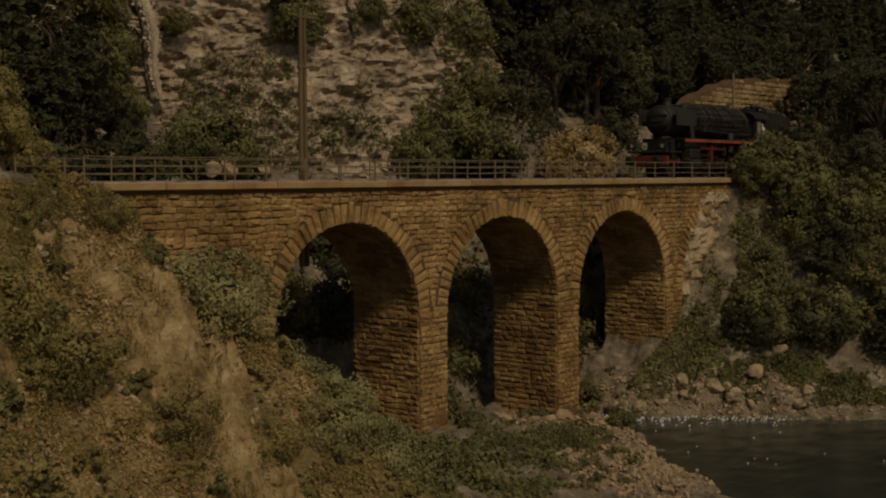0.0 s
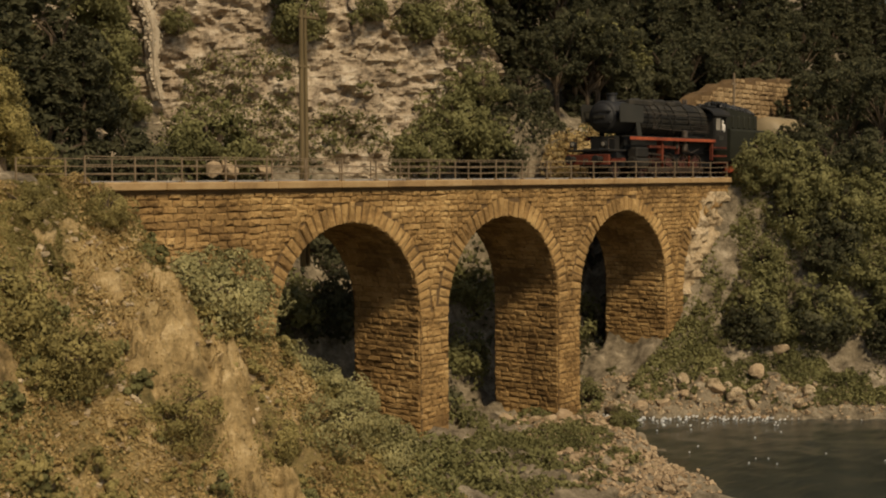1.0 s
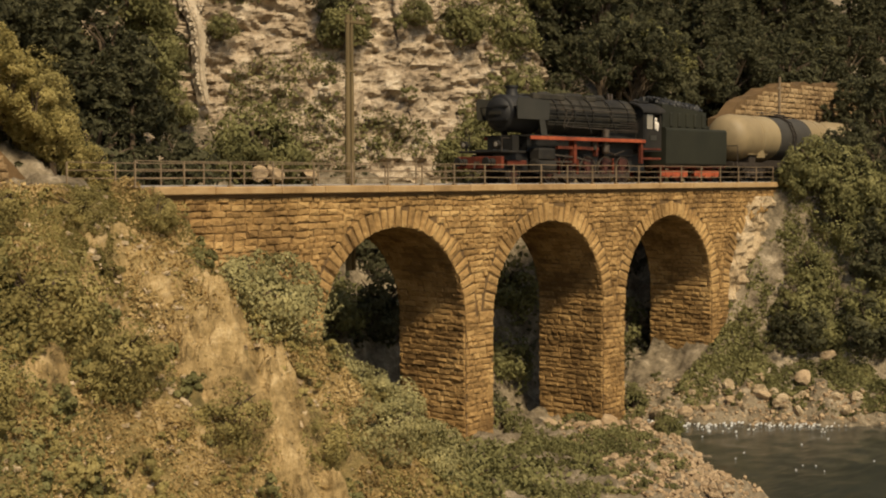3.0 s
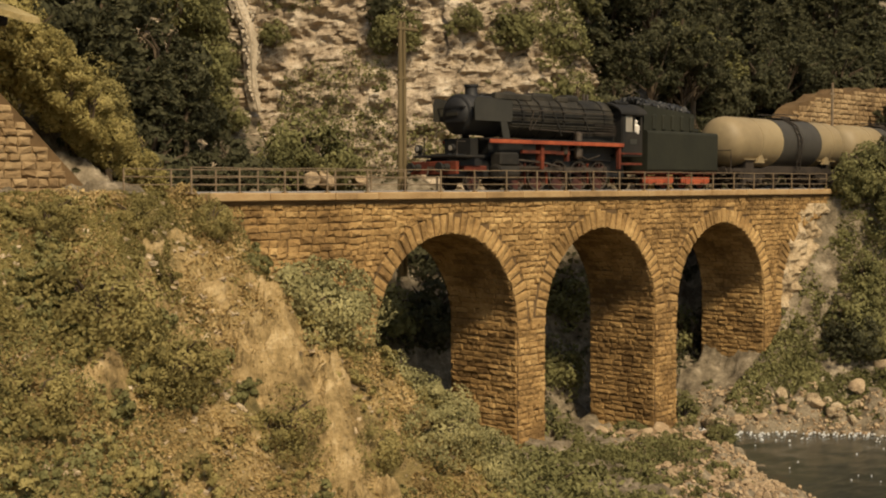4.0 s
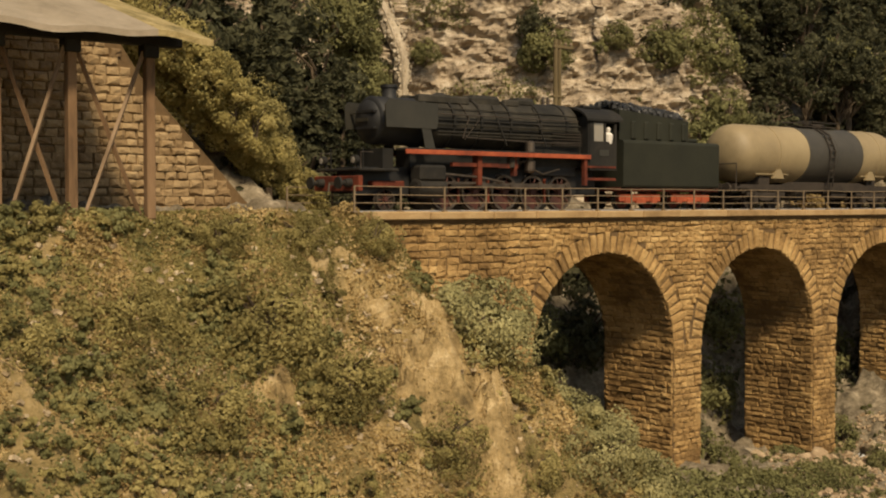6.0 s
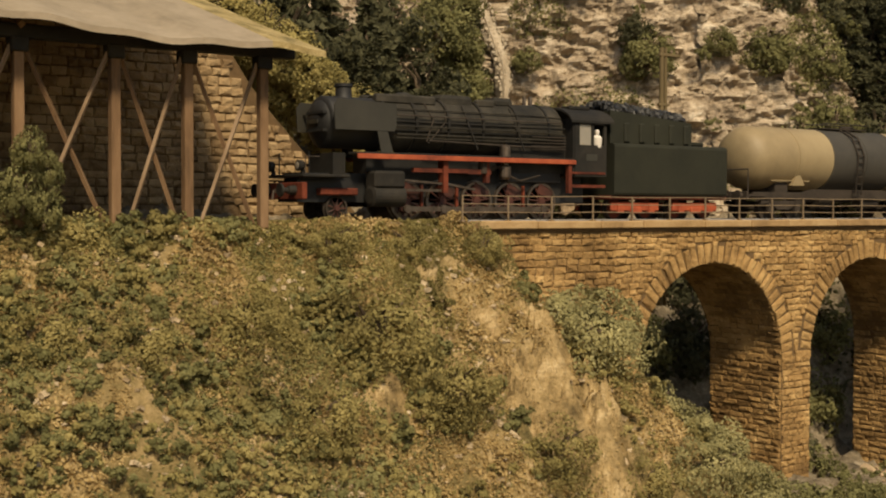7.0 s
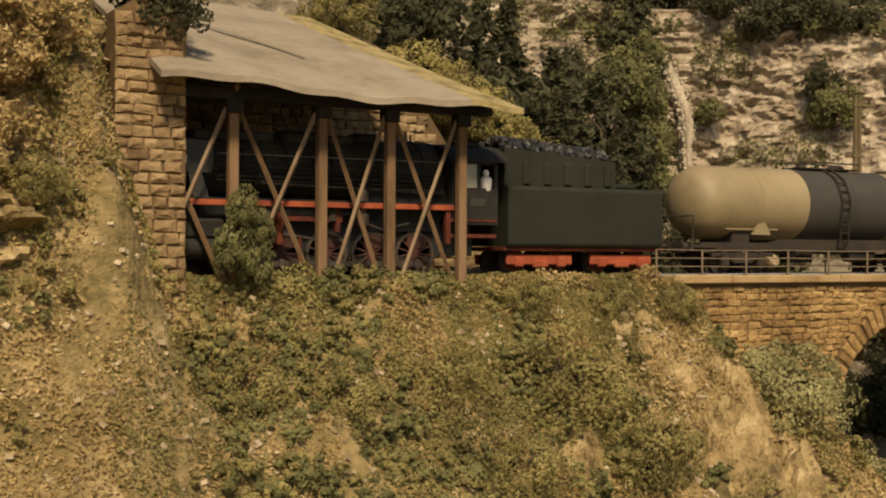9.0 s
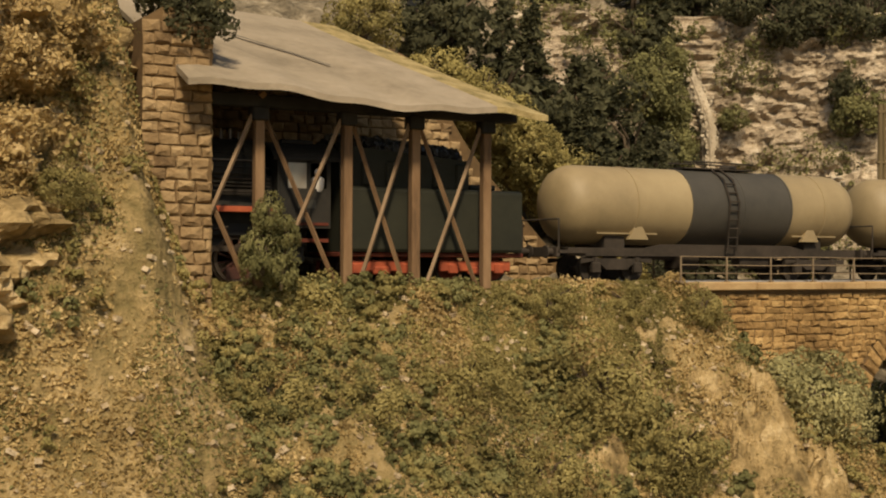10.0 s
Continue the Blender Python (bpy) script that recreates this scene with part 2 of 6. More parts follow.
    def mesh(self, name, material, smooth=False):
        me = bpy.data.meshes.new(name)
        me.from_pydata([(K * x, K * y, K * z) for x, y, z in self.v], [], self.f)
        bm = bmesh.new()
        bm.from_mesh(me)
        bmesh.ops.remove_doubles(bm, verts=bm.verts, dist=0.00001)
        bmesh.ops.recalc_face_normals(bm, faces=bm.faces)
        bm.to_mesh(me)
        bm.free()
        me.materials.append(material)
        if smooth:
            me.polygons.foreach_set("use_smooth", [True] * len(me.polygons))
            me.set_sharp_from_angle(angle=radians(40))
        return me


def part(name, geo, material, parent=None, label="", smooth=False):
    """One mesh object of a Geo, under a thing or part."""
    ob = new(name, geo if isinstance(geo, bpy.types.Mesh) else geo.mesh(name, material, smooth))
    ob.parent = parent
    return tagged(ob, label)


def thing(name, label, category, group="", at=(0, 0, 0), kind=""):
    ob = new(name)
    ob.empty_display_size = 0.01
    ob.matrix_basis = pose(*(K * c for c in at))
    return tagged(ob, label, category, group, kind)


def sheet_mesh(name, V, F, material, smooth=True):
    """A mesh from arrays of vertices (cm) and quads."""
    me = bpy.data.meshes.new(name)
    V, F = np.asarray(V, np.float32) * K, np.asarray(F, np.int32)
    me.vertices.add(len(V))
    me.vertices.foreach_set("co", V.ravel())
    me.loops.add(F.size)
    me.loops.foreach_set("vertex_index", F.ravel())
    me.polygons.add(len(F))
    me.polygons.foreach_set("loop_start", np.arange(len(F), dtype=np.int32) * F.shape[1])
    me.polygons.foreach_set("use_smooth", np.full(len(F), smooth))
    me.materials.append(material)
    me.update(calc_edges=True)
    me.validate()
    return me


def hashed(i, j, k):
    h = (i.astype(np.int64) * 374761393 + j.astype(np.int64) * 668265263 + k.astype(np.int64) * 2147483647 + 1013904223) & 0xFFFFFFFF
    h = ((h ^ (h >> 13)) * 1274126177) & 0x7FFFFFFF
    h = ((h ^ (h >> 16)) * 1103515245) & 0x7FFFFFFF
    return ((h ^ (h >> 15)) & 0xFFFF) / 65535.0


def vnoise(x, y, z=0.0):
    x, y, z = np.broadcast_arrays(np.asarray(x, float), np.asarray(y, float), np.asarray(z, float))
    i, j, k = np.floor(x), np.floor(y), np.floor(z)
    u, v, w = x - i, y - j, z - k
    u, v, w = (t * t * (3 - 2 * t) for t in (u, v, w))
    out = 0
    for a in (0, 1):
        for b in (0, 1):
            for c in (0, 1):
                out = out + (u if a else 1 - u) * (v if b else 1 - v) * (w if c else 1 - w) * hashed(i + a, j + b, k + c)
    return out * 2 - 1


def fbm(x, y, z=0.0, octaves=4):
    out, amp = 0, 1.0
    for o in range(octaves):
        out = out + amp * vnoise(x * 2 ** o + 17 * o, y * 2 ** o - 9 * o, np.asarray(z) * 2 ** o)
        amp *= 0.5
    return out


def steps(x, xs, zs):
    return np.interp(x, xs, zs)


def smooth_max(a, b, k=0.8):
    return np.log(np.exp(np.clip(a / k, -60, 60)) + np.exp(np.clip(b / k, -60, 60))) * k


def smooth_min(a, b, k=0.8):
    return -smooth_max(-a, -b, k)


# ---- ground ----
def near_shore(x, y):
    return ((x - 17.5) * 14.3 - (y - 0.5) * 12.5) / 19


def far_shore(x, y):
    return ((x - 18) * 13 + np.minimum(y, 0) * 10) / 16.4


def ground(x, y, rough=True):
    """Height of the ground in cm."""
    x, y = np.asarray(x, float), np.asarray(y, float)
    wob = 1.2 * vnoise(x * 0.22, y * 0.22, 3.3)
    front = steps(y + 0.5 * wob, [-60, -16, -10, -6, -3, 0.0, 0.5, 0.9, 1.3], [-9, -9, -5.5, 0.2, 3.6, 7.35, 7.65, 7.55, 7.2])
    flank = steps(x + 0.5 * wob, [-21.5, -19.6, -17.4, -13.4, -10.6, -7, -2], [20, 7.6, 4.5, -0.5, -3.6, -6.2, -9])
    left = smooth_min(front, flank, 0.4)
    crag = steps(-x + 0.4 * wob, [40.2, 43.2, 80], [0, 1, 1.15]) * steps(y + wob, [-9, -5, -1.5, 1.5, 4, 40], [0, 2.5, 7.5, 12.5, 14, 40])
    left = left + crag
    s, u = near_shore(x, y), far_shore(x, y)
    bed = -7.2 + steps(-s + 0.4 * wob, [-4, 0, 2, 8, 16], [-1.8, 0, 0.6, 1.1, 1.9])
    right = -7.2 + steps(u + 0.5 * wob, [-4, 0, 2, 4.75, 6.8, 10.4, 12, 20], [-1.8, 0, 1.5, 3.2, 6.6, 12.5, 15.1, 16.2])
    right = np.where(y > -1.2, np.minimum(right, 7.2), right)
    low = np.maximum(bed, right)
    w_l = np.clip((-12.5 - x) / 6, 0, 1)
    w_r = np.clip((x - 17) / 10, 0, 1)
    mid = steps(y, [4.7, 7, 14, 17, 22, 27, 34, 100, 160], [-7, -5.5, 4.5, 7.8, 8.6, 10.5, 22, 66, 90])
    bank_r = steps(y, [4.7, 6.5, 8, 30, 100, 160], [7.6, 7.9, 8.6, 22, 66, 90])
    bank_r = np.where(x < 34, np.minimum(bank_r, steps(y, [4.7, 6, 11, 14, 16], [-4, -3, 8, 40, 400])), bank_r)
    cap = steps(x, [-60, -40, -27, -24.7, -20.5, -14], [19, 18, 15.8, 12.7, 8.2, 8.0])
    bank_l = np.minimum(steps(y, [8.4, 9.2, 14, 30, 100, 160], [7.8, 16, 19.5, 27, 66, 90]), cap + np.maximum(0, y - 9) * 0.8)
    back = mid * (1 - w_l - w_r) + bank_l * w_l + bank_r * w_r
    behind = np.clip((y - 4.4) / 0.6, 0, 1)
    z = smooth_max(left, low, 0.3) * (1 - behind) + np.maximum(np.maximum(back, left * w_l - 40 * (1 - w_l)), low * w_r - 40 * (1 - w_r)) * behind
    if rough:
        flat = np.clip(np.abs(y - 2.4) - 2.0, 0, 1.5) / 1.5
        bench = np.where(np.abs(z - 7.45) < 0.75, flat, 1)
        crag_n = np.abs(vnoise(x * 0.5 + 0.3 * y, y * 0.8, 7.7)) + 0.5 * np.abs(vnoise(x * 1.3, y * 1.5, 2.2))
        open_rock = np.clip(1.5 - (((x + 21.0 + 0.5 * (y + 4)) / 3.0) ** 2 + ((y + 4.4) / 3.4) ** 2), 0, 1)
        z = z + open_rock * (0.9 * hashed(np.floor(x * 0.9 + 0.5 * y + 0.7 * vnoise(x, y, 9.0)), np.floor(y * 1.5 + 0.8 * vnoise(x * 0.7, y * 0.7, 3.0)), np.zeros_like(x)) - 0.45 + 0.4 * fbm(x * 1.4, y * 1.4, 6.0, 4))
        z = z + bench * (0.5 * fbm(x * 0.45, y * 0.45, 1.7, 5) - 0.55 * (crag_n - 0.5)) + bench * 0.13 * fbm(x * 2.2, y * 2.2, 5.1, 3)
    return z


def axis_lines(stops):
    out = [np.arange(a, b, d) for a, b, d in stops]
    return np.concatenate(out)


gx = axis_lines([(-150, -56, 4), (-56, 46, 0.22), (46, 80, 0.8), (80, 221, 5)])
gy = axis_lines([(-140, -18, 4), (-18, 12, 0.2), (12, 34, 0.5), (34, 80, 2), (80, 161, 6)])
XX, YY = np.meshgrid(gx, gy, indexing="ij")
ZZ = ground(XX, YY)
ny = len(gy)
idx = np.arange(XX.size).reshape(XX.shape)
quads = np.stack([idx[:-1, :-1], idx[1:, :-1], idx[1:, 1:], idx[:-1, 1:]], -1).reshape(-1, 4)
terrain = new("ground", sheet_mesh("ground", np.stack([XX.ravel(), YY.ravel(), ZZ.ravel()], 1), quads, GROUND))
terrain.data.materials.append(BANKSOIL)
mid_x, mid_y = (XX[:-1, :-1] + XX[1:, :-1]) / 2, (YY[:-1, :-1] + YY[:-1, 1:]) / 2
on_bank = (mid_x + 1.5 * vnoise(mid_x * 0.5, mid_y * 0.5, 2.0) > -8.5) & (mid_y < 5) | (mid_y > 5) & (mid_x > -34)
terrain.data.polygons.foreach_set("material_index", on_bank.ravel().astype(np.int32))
tagged(terrain, "dry ochre hillside soil with sandy scree and worn grass", "ground", kind="structure")

# stream: a rippled sheet between its shores, the bed lies under it
wx, wy = np.meshgrid(np.arange(-12, 61, 0.5), np.arange(-60, 8, 0.5), indexing="ij")
wz = -7.2 + 0.05 * fbm(wx * 0.9, wy * 0.9, 2.0, 3)
wi = np.arange(wx.size).reshape(wx.shape)
wq = np.stack([wi[:-1, :-1], wi[1:, :-1], wi[1:, 1:], wi[:-1, 1:]], -1).reshape(-1, 4)
tagged(new("water", sheet_mesh("water", np.stack([wx.ravel(), wy.ravel(), wz.ravel()], 1), wq, WATER)),
       "dark rippled stream water flowing from under the viaduct", "stream", kind="structure")


# ---- rock faces ----
def rock_sheet(name, line, z0, z1, lean, label, material=None, step=0.17, rough=1.0, seed=0.0):
    """A craggy rock wall over a plan line, from z0 to z1, leaning back."""
    pts = np.array(line, float)
    seg = np.r_[0, np.cumsum(np.hypot(*np.diff(pts, axis=0).T))]
    a = np.arange(0, seg[-1], step)
    px, py = np.interp(a, seg, pts[:, 0]), np.interp(a, seg, pts[:, 1])
    tx, ty = np.gradient(px), np.gradient(py)
    ln = np.hypot(tx, ty)
    nx, ny_ = ty / ln, -tx / ln          # towards the valley
    zs = np.arange(z0, z1, step)
    A, Z = np.meshgrid(np.arange(len(a)), zs, indexing="ij")
    bx, by = px[A], py[A]
    strata = np.abs(vnoise(bx * 0.12 + seed, by * 0.12, Z * 0.75 + 0.25 * fbm(bx * 0.3, by * 0.3, 0, 2)))
    blocks = hashed(np.floor(a[A] / 1.0 + 0.9 * vnoise(a[A] * 0.6, Z * 0.5, seed)), np.floor(Z / 0.5 + 0.9 * vnoise(a[A] * 0.5, Z * 0.8, seed + 3)), np.full(A.shape, 7))
    d = rough * (0.9 * fbm(bx * 0.16, by * 0.16, Z * 0.16 + seed, 4) + 0.3 * strata + 0.28 * blocks - 0.5 * np.abs(vnoise(bx * 0.8, by * 0.8, Z * 0.9 + seed)) + 0.5 * fbm(bx * 1.3, by * 1.3, Z * 1.9 + seed, 4) - 0.45 * np.clip(0.25 - np.abs(vnoise(bx * 0.7 + 0.5 * Z, by * 0.7, Z * 1.3 + seed + 5)), 0, 1) * 4 * 0.4) - lean * (Z - z0)
    V = np.stack([bx + nx[A] * d, by + ny_[A] * d, Z], -1).reshape(-1, 3)
    i = np.arange(A.size).reshape(A.shape)
    q = np.stack([i[:-1, :-1], i[1:, :-1], i[1:, 1:], i[:-1, 1:]], -1).reshape(-1, 4)
    return tagged(new(name, sheet_mesh(name, V, q, material or CLIFF, smooth=False)), label, "cliff", kind="structure")


cliff_face = rock_sheet("cliff_1", [(-10, 25), (-2, 25.5), (3, 25.5), (9, 21), (15, 17), (21, 14.6), (27, 13.4), (33, 14.5)], 4.5, 26, 0.30,
           "pale layered limestone cliff behind the viaduct", seed=1.0)
rock_sheet("cliff_2", [(-9.5, 17.5), (-6.5, 17.0), (-4.5, 18.0)], 5, 11.6, 0.3, "small pale rock outcrop beside the track", step=0.2, rough=0.8, seed=5.0)
rock_sheet("cliff_3", [(25.6, 0.6), (27.6, -0.6), (30, -0.9), (33.5, -1.0), (38, -1.9)], -4.5, 6.8, 0.12,
           "pale rock face closing the last arch of the viaduct", PALEROCK, step=0.22, rough=0.75, seed=9.0)
crag_face = rock_sheet("cliff_4", [(-56, -7.5), (-49, -5.2), (-45.0, -3.6), (-43.0, -2.2), (-41.7, -0.9), (-41.2, 0.8)], 2, 22, 0.13, "sunlit ochre rock slope beside the portal", OUTCROP, rough=1.3, seed=13.0)

# bare rock breaking through the turf of the near slope
ox, oy = np.meshgrid(np.arange(-30, -13, 0.085), np.arange(-12, 0.4, 0.085), indexing="ij")
along, across = 0.8 * ox - 0.6 * oy, 0.6 * ox + 0.8 * oy
blob = 1.15 - ((ox + 20.8 + 0.55 * (oy + 4)) / 2.6) ** 2 - ((oy + 5.6) / 4.4) ** 2 + 0.95 * fbm(ox * 0.5, oy * 0.5, 21.0, 5) - np.clip(1.3 * (oy + 2.6), 0, 3)
patch = 0.55 - ((ox + 27.2) / 1.5) ** 2 - ((oy + 4.9) / 0.9) ** 2 + 0.5 * fbm(ox * 0.6, oy * 0.6, 25.0, 3)
bare_rock = np.clip(1.4 * np.maximum(blob, patch), -0.6, 0.75)
crease = 1 - 2 * np.abs(vnoise(along * 0.45 + 0.6 * vnoise(ox * 0.5, oy * 0.5, 1.0), across * 1.15, 31.0))
crease2 = 1 - 2 * np.abs(vnoise(along * 1.1 + 4, across * 2.6 + 0.5 * crease, 37.0))
facet = hashed(np.floor(along * 0.75 + vnoise(ox * 0.8, oy * 0.8, 5.0)), np.floor(across * 1.5 + vnoise(ox * 0.9, oy * 0.9, 6.0)), np.zeros_like(ox))
oz = ground(ox, oy, False) - 0.15 + 0.85 * bare_rock + np.clip(bare_rock + 0.2, 0, 1) * (0.62 * crease + 0.34 * crease2 + 0.45 * facet + 0.32 * fbm(ox * 2.2, oy * 2.2, 3.0, 4) - 0.5)
oi = np.arange(ox.size).reshape(ox.shape)
oq = np.stack([oi[:-1, :-1], oi[1:, :-1], oi[1:, 1:], oi[:-1, 1:]], -1).reshape(-1, 4)
keep_q = (bare_rock[:-1, :-1] > -0.5).ravel()
tagged(new("rock_outcrop", sheet_mesh("rock_outcrop", np.stack([ox.ravel(), oy.ravel(), oz.ravel()], 1), oq[keep_q], OUTCROP, smooth=False)),
       "creased bare ochre rock showing through the turf", "rock", kind="structure")
OUT_V, OUT_M = np.stack([ox.ravel(), oy.ravel(), oz.ravel()], 1), bare_rock.ravel()

# gully: a pale strip of gravel running down the cliff
co = np.empty(len(cliff_face.data.vertices) * 3, np.float32)
cliff_face.data.vertices.foreach_get("co", co)
co = co.reshape(-1, 3) / K
g, scree_rng = Geo(), random.Random(8)
PATH_Z, PATH_X = [10.5, 13.2, 15.5, 17.6, 19.6, 21.0, 21.9, 22.9, 24.5], [5.6, 4.7, 4.7, 4.75, 4.6, 4.3, 3.9, 3.3, 1.6]
rows_z = np.arange(13.0, 24.4, 0.12)
bed_v = []
for z in rows_z:
    x = float(np.interp(z, PATH_Z, PATH_X))
    half = float(np.interp(z, [13.0, 15.0, 19.0, 22.0, 24.4], [0.14, 0.2, 0.3, 0.4, 0.48])) * (1 + 0.15 * math.sin(z * 2.3))
    close = co[(np.abs(co[:, 2] - z) < 0.9) & (np.abs(co[:, 0] - x) < 0.7)]
    y = float(np.percentile(close[:, 1], 12)) if len(close) else 28.0
    bed_v.append((x, half, y))
depth = np.convolve(np.pad([v[2] for v in bed_v], 8, mode="edge"), np.ones(17) / 17, mode="valid")
for i, (z, (x, half, _)) in enumerate(zip(rows_z, bed_v)):
    g.v += [(x + half * k, depth[i] - 0.45 + 0.25 * (1 - abs(k)) - (0.3 if abs(k) < 1 else -0.6), z) for k in (-1.3, -0.9, -0.3, 0.3, 0.9, 1.3)]
    if i:
        g.f += [(6 * i - 6 + k, 6 * i - 5 + k, 6 * i + 1 + k, 6 * i + k) for k in range(5)]
for i in range(700):
    z = scree_rng.uniform(13.2, 24)
    k = int((z - 13.0) / 0.12)
    x, r = bed_v[k][0] + scree_rng.gauss(0, 1.1) * bed_v[k][1], scree_rng.uniform(0.03, 0.09)
    c = (x, float(depth[k]) - 0.5, z)
    g.box((c[0] - r, c[1] - r, c[2] - r * 1.4), (c[0] + r, c[1] + r, c[2] + r * 1.4), Euler([scree_rng.uniform(-0.6, 0.6) for _ in range(3)]).to_matrix(), c)
tagged(part("scree", g, GULLY, smooth=True), "pale gravel scree running down a gully in the cliff", "scree", kind="stuff")

# ---- viaduct ----
DECK, WIDE = 7.30, 4.7
RISE, HALF, PITCH, PIER = 0.62, 5.05, 12.3, 2.2
CENTRES = [-5.05 + PITCH * i for i in range(4)]
LEFT, RIGHT = -21.0, 36.0
FOOT = -9.0


def soffit(x):
    """Underside of the viaduct at x: the arch, or the pier's foot."""
    for c in CENTRES:
        if abs(x - c) < HALF - 1e-6:
            return RISE + math.sqrt(HALF * HALF - (x - c) ** 2)
    return FOOT


viaduct = thing("viaduct", "ochre stone arch railway viaduct with rusticated masonry", "viaduct")
xs = {LEFT, RIGHT}
for c in CENTRES:
    xs |= {c + HALF * math.cos(math.pi * i / 28) for i in range(29)}
xs = sorted(x for x in xs if LEFT <= x <= RIGHT)
g = Geo()
for a, b in zip(xs, xs[1:]):
    m = (a + b) / 2
    inside = any(abs(m - c) < HALF for c in CENTRES)
    za = RISE + math.sqrt(max(0, HALF ** 2 - min((a - c) ** 2 for c in CENTRES))) if inside else FOOT
    zb = RISE + math.sqrt(max(0, HALF ** 2 - min((b - c) ** 2 for c in CENTRES))) if inside else FOOT
    p = [(a, 0, za), (b, 0, zb), (b, 0, DECK), (a, 0, DECK), (a, WIDE, za), (b, WIDE, zb), (b, WIDE, DECK), (a, WIDE, DECK)]
    g.add(p, [(0, 1, 2, 3), (7, 6, 5, 4), (4, 5, 1, 0)])
for c in CENTRES:
    for side in (-1, 1):
        x = c + side * HALF
        if x < RIGHT:
            g.add([(x, 0, FOOT), (x, WIDE, FOOT), (x, WIDE, RISE), (x, 0, RISE)], [(0, 1, 2, 3)])
part("wall_core", g, MORTAR, viaduct)

rng = random.Random(4)


def stone(geo, origin, along, up, out, w, h, d, jit=0.045):
    """A rough-faced stone: back rim, front rim and a raised, uneven face."""
    o, a, u, n = Vector(origin), Vector(along), Vector(up), Vector(out)
    j = lambda s=jit: rng.uniform(-s, s)
    back = [o + a * x + u * z for x, z in ((0, 0), (w, 0), (w, h), (0, h))]
    e = min(w, h) * 0.16
    rim = [o + a * (x + j()) + u * (z + j()) + n * (d * 0.55 + j(0.02)) for x, z in ((0.01, 0.01), (w - 0.01, 0.01), (w - 0.01, h - 0.01), (0.01, h - 0.01))]
    face = [o + a * (x + j()) + u * (z + j()) + n * (d * 0.85 + j(0.03)) for x, z in ((e, e), (w - e, e), (w - e, h - e), (e, h - e))]
    face.append(o + a * w * rng.uniform(0.3, 0.7) + u * h * rng.uniform(0.35, 0.65) + n * (d * 1.12 + j(0.025)))
    f = [(i, (i + 1) % 4, 4 + (i + 1) % 4, 4 + i) for i in range(4)] + [(4 + i, 4 + (i + 1) % 4, 8 + (i + 1) % 4, 8 + i) for i in range(4)] + [(8 + i, 8 + (i + 1) % 4, 12) for i in range(4)]
    geo.add(back + rim + face, f)


COURSE, RING = 0.3, 0.95
# voussoirs round each arch, one object each
for ci, c in enumerate(CENTRES):
    n = 37
    for i in range(n):
        t0, t1 = math.pi * i / n, math.pi * (i + 1) / n
        tm = (t0 + t1) / 2
        if c + HALF * math.cos(tm) > RIGHT - 0.2:
            continue
        rad, tan = Vector((math.cos(tm), 0, math.sin(tm))), Vector((-math.sin(tm), 0, math.cos(tm)))
        w = HALF * (t1 - t0) * 0.93
        long = RING * rng.choice((0.86, 0.97, 1.08))
        g = Geo()
        stone(g, Vector((c, 0.02, RISE)) + rad * (HALF - 0.02) - tan * w / 2, tan, rad, Vector((0, -1, 0)), w * 0.98, long, rng.uniform(0.07, 0.15), 0.035)
        part("arch_stone", g, STONE, viaduct)

# face stones in courses, cut by the rings
bulk, near = Geo(), []
z = FOOT + 0.1
row = 0
while z < DECK - 0.12:
    h = min(COURSE * rng.uniform(0.88, 1.12), DECK - z)
    x = LEFT + rng.uniform(0, 0.5)
    while x < RIGHT:
        w = rng.uniform(0.36, 0.8)
        # keep whole stones outside the ring; trim those that touch an opening or the ring
        lo, hi = x, min(x + w, RIGHT)
        for c in CENTRES:
            zc = z + h / 2 - RISE
            reach = HALF if zc <= 0 else (math.sqrt((HALF + RING) ** 2 - zc ** 2) if zc < HALF + RING else 0)
            if reach and hi > c - reach and lo < c + reach:
                if lo < c - reach:
                    hi = c - reach
                elif hi > c + reach:
                    lo = c + reach
                else:
                    lo = hi
        if hi - lo > 0.14 and z > float(ground(lo, -0.4, False)) - 1.2:
            g = Geo()
            wave = 0.07 * float(vnoise(lo * 0.35, row * 0.23, 5.0)) + 0.03 * float(vnoise(lo * 1.3, row * 0.7, 8.0))
            stone(g, (lo, 0.01, z + wave), (1, 0, 0), (0, 0, 1), (0, -1, 0), (hi - lo) * 0.935, h * rng.uniform(0.88, 0.98), rng.uniform(0.06, 0.14), 0.045)
            if -12 < lo < 2.3 and len(near) < 290 and z > -5:
                near.append(g)
            else:
                bulk.add(g.v, g.f)
        x += w
    z += h
    row += 1
for g in near:
    part("face_stone", g, STONE, viaduct)

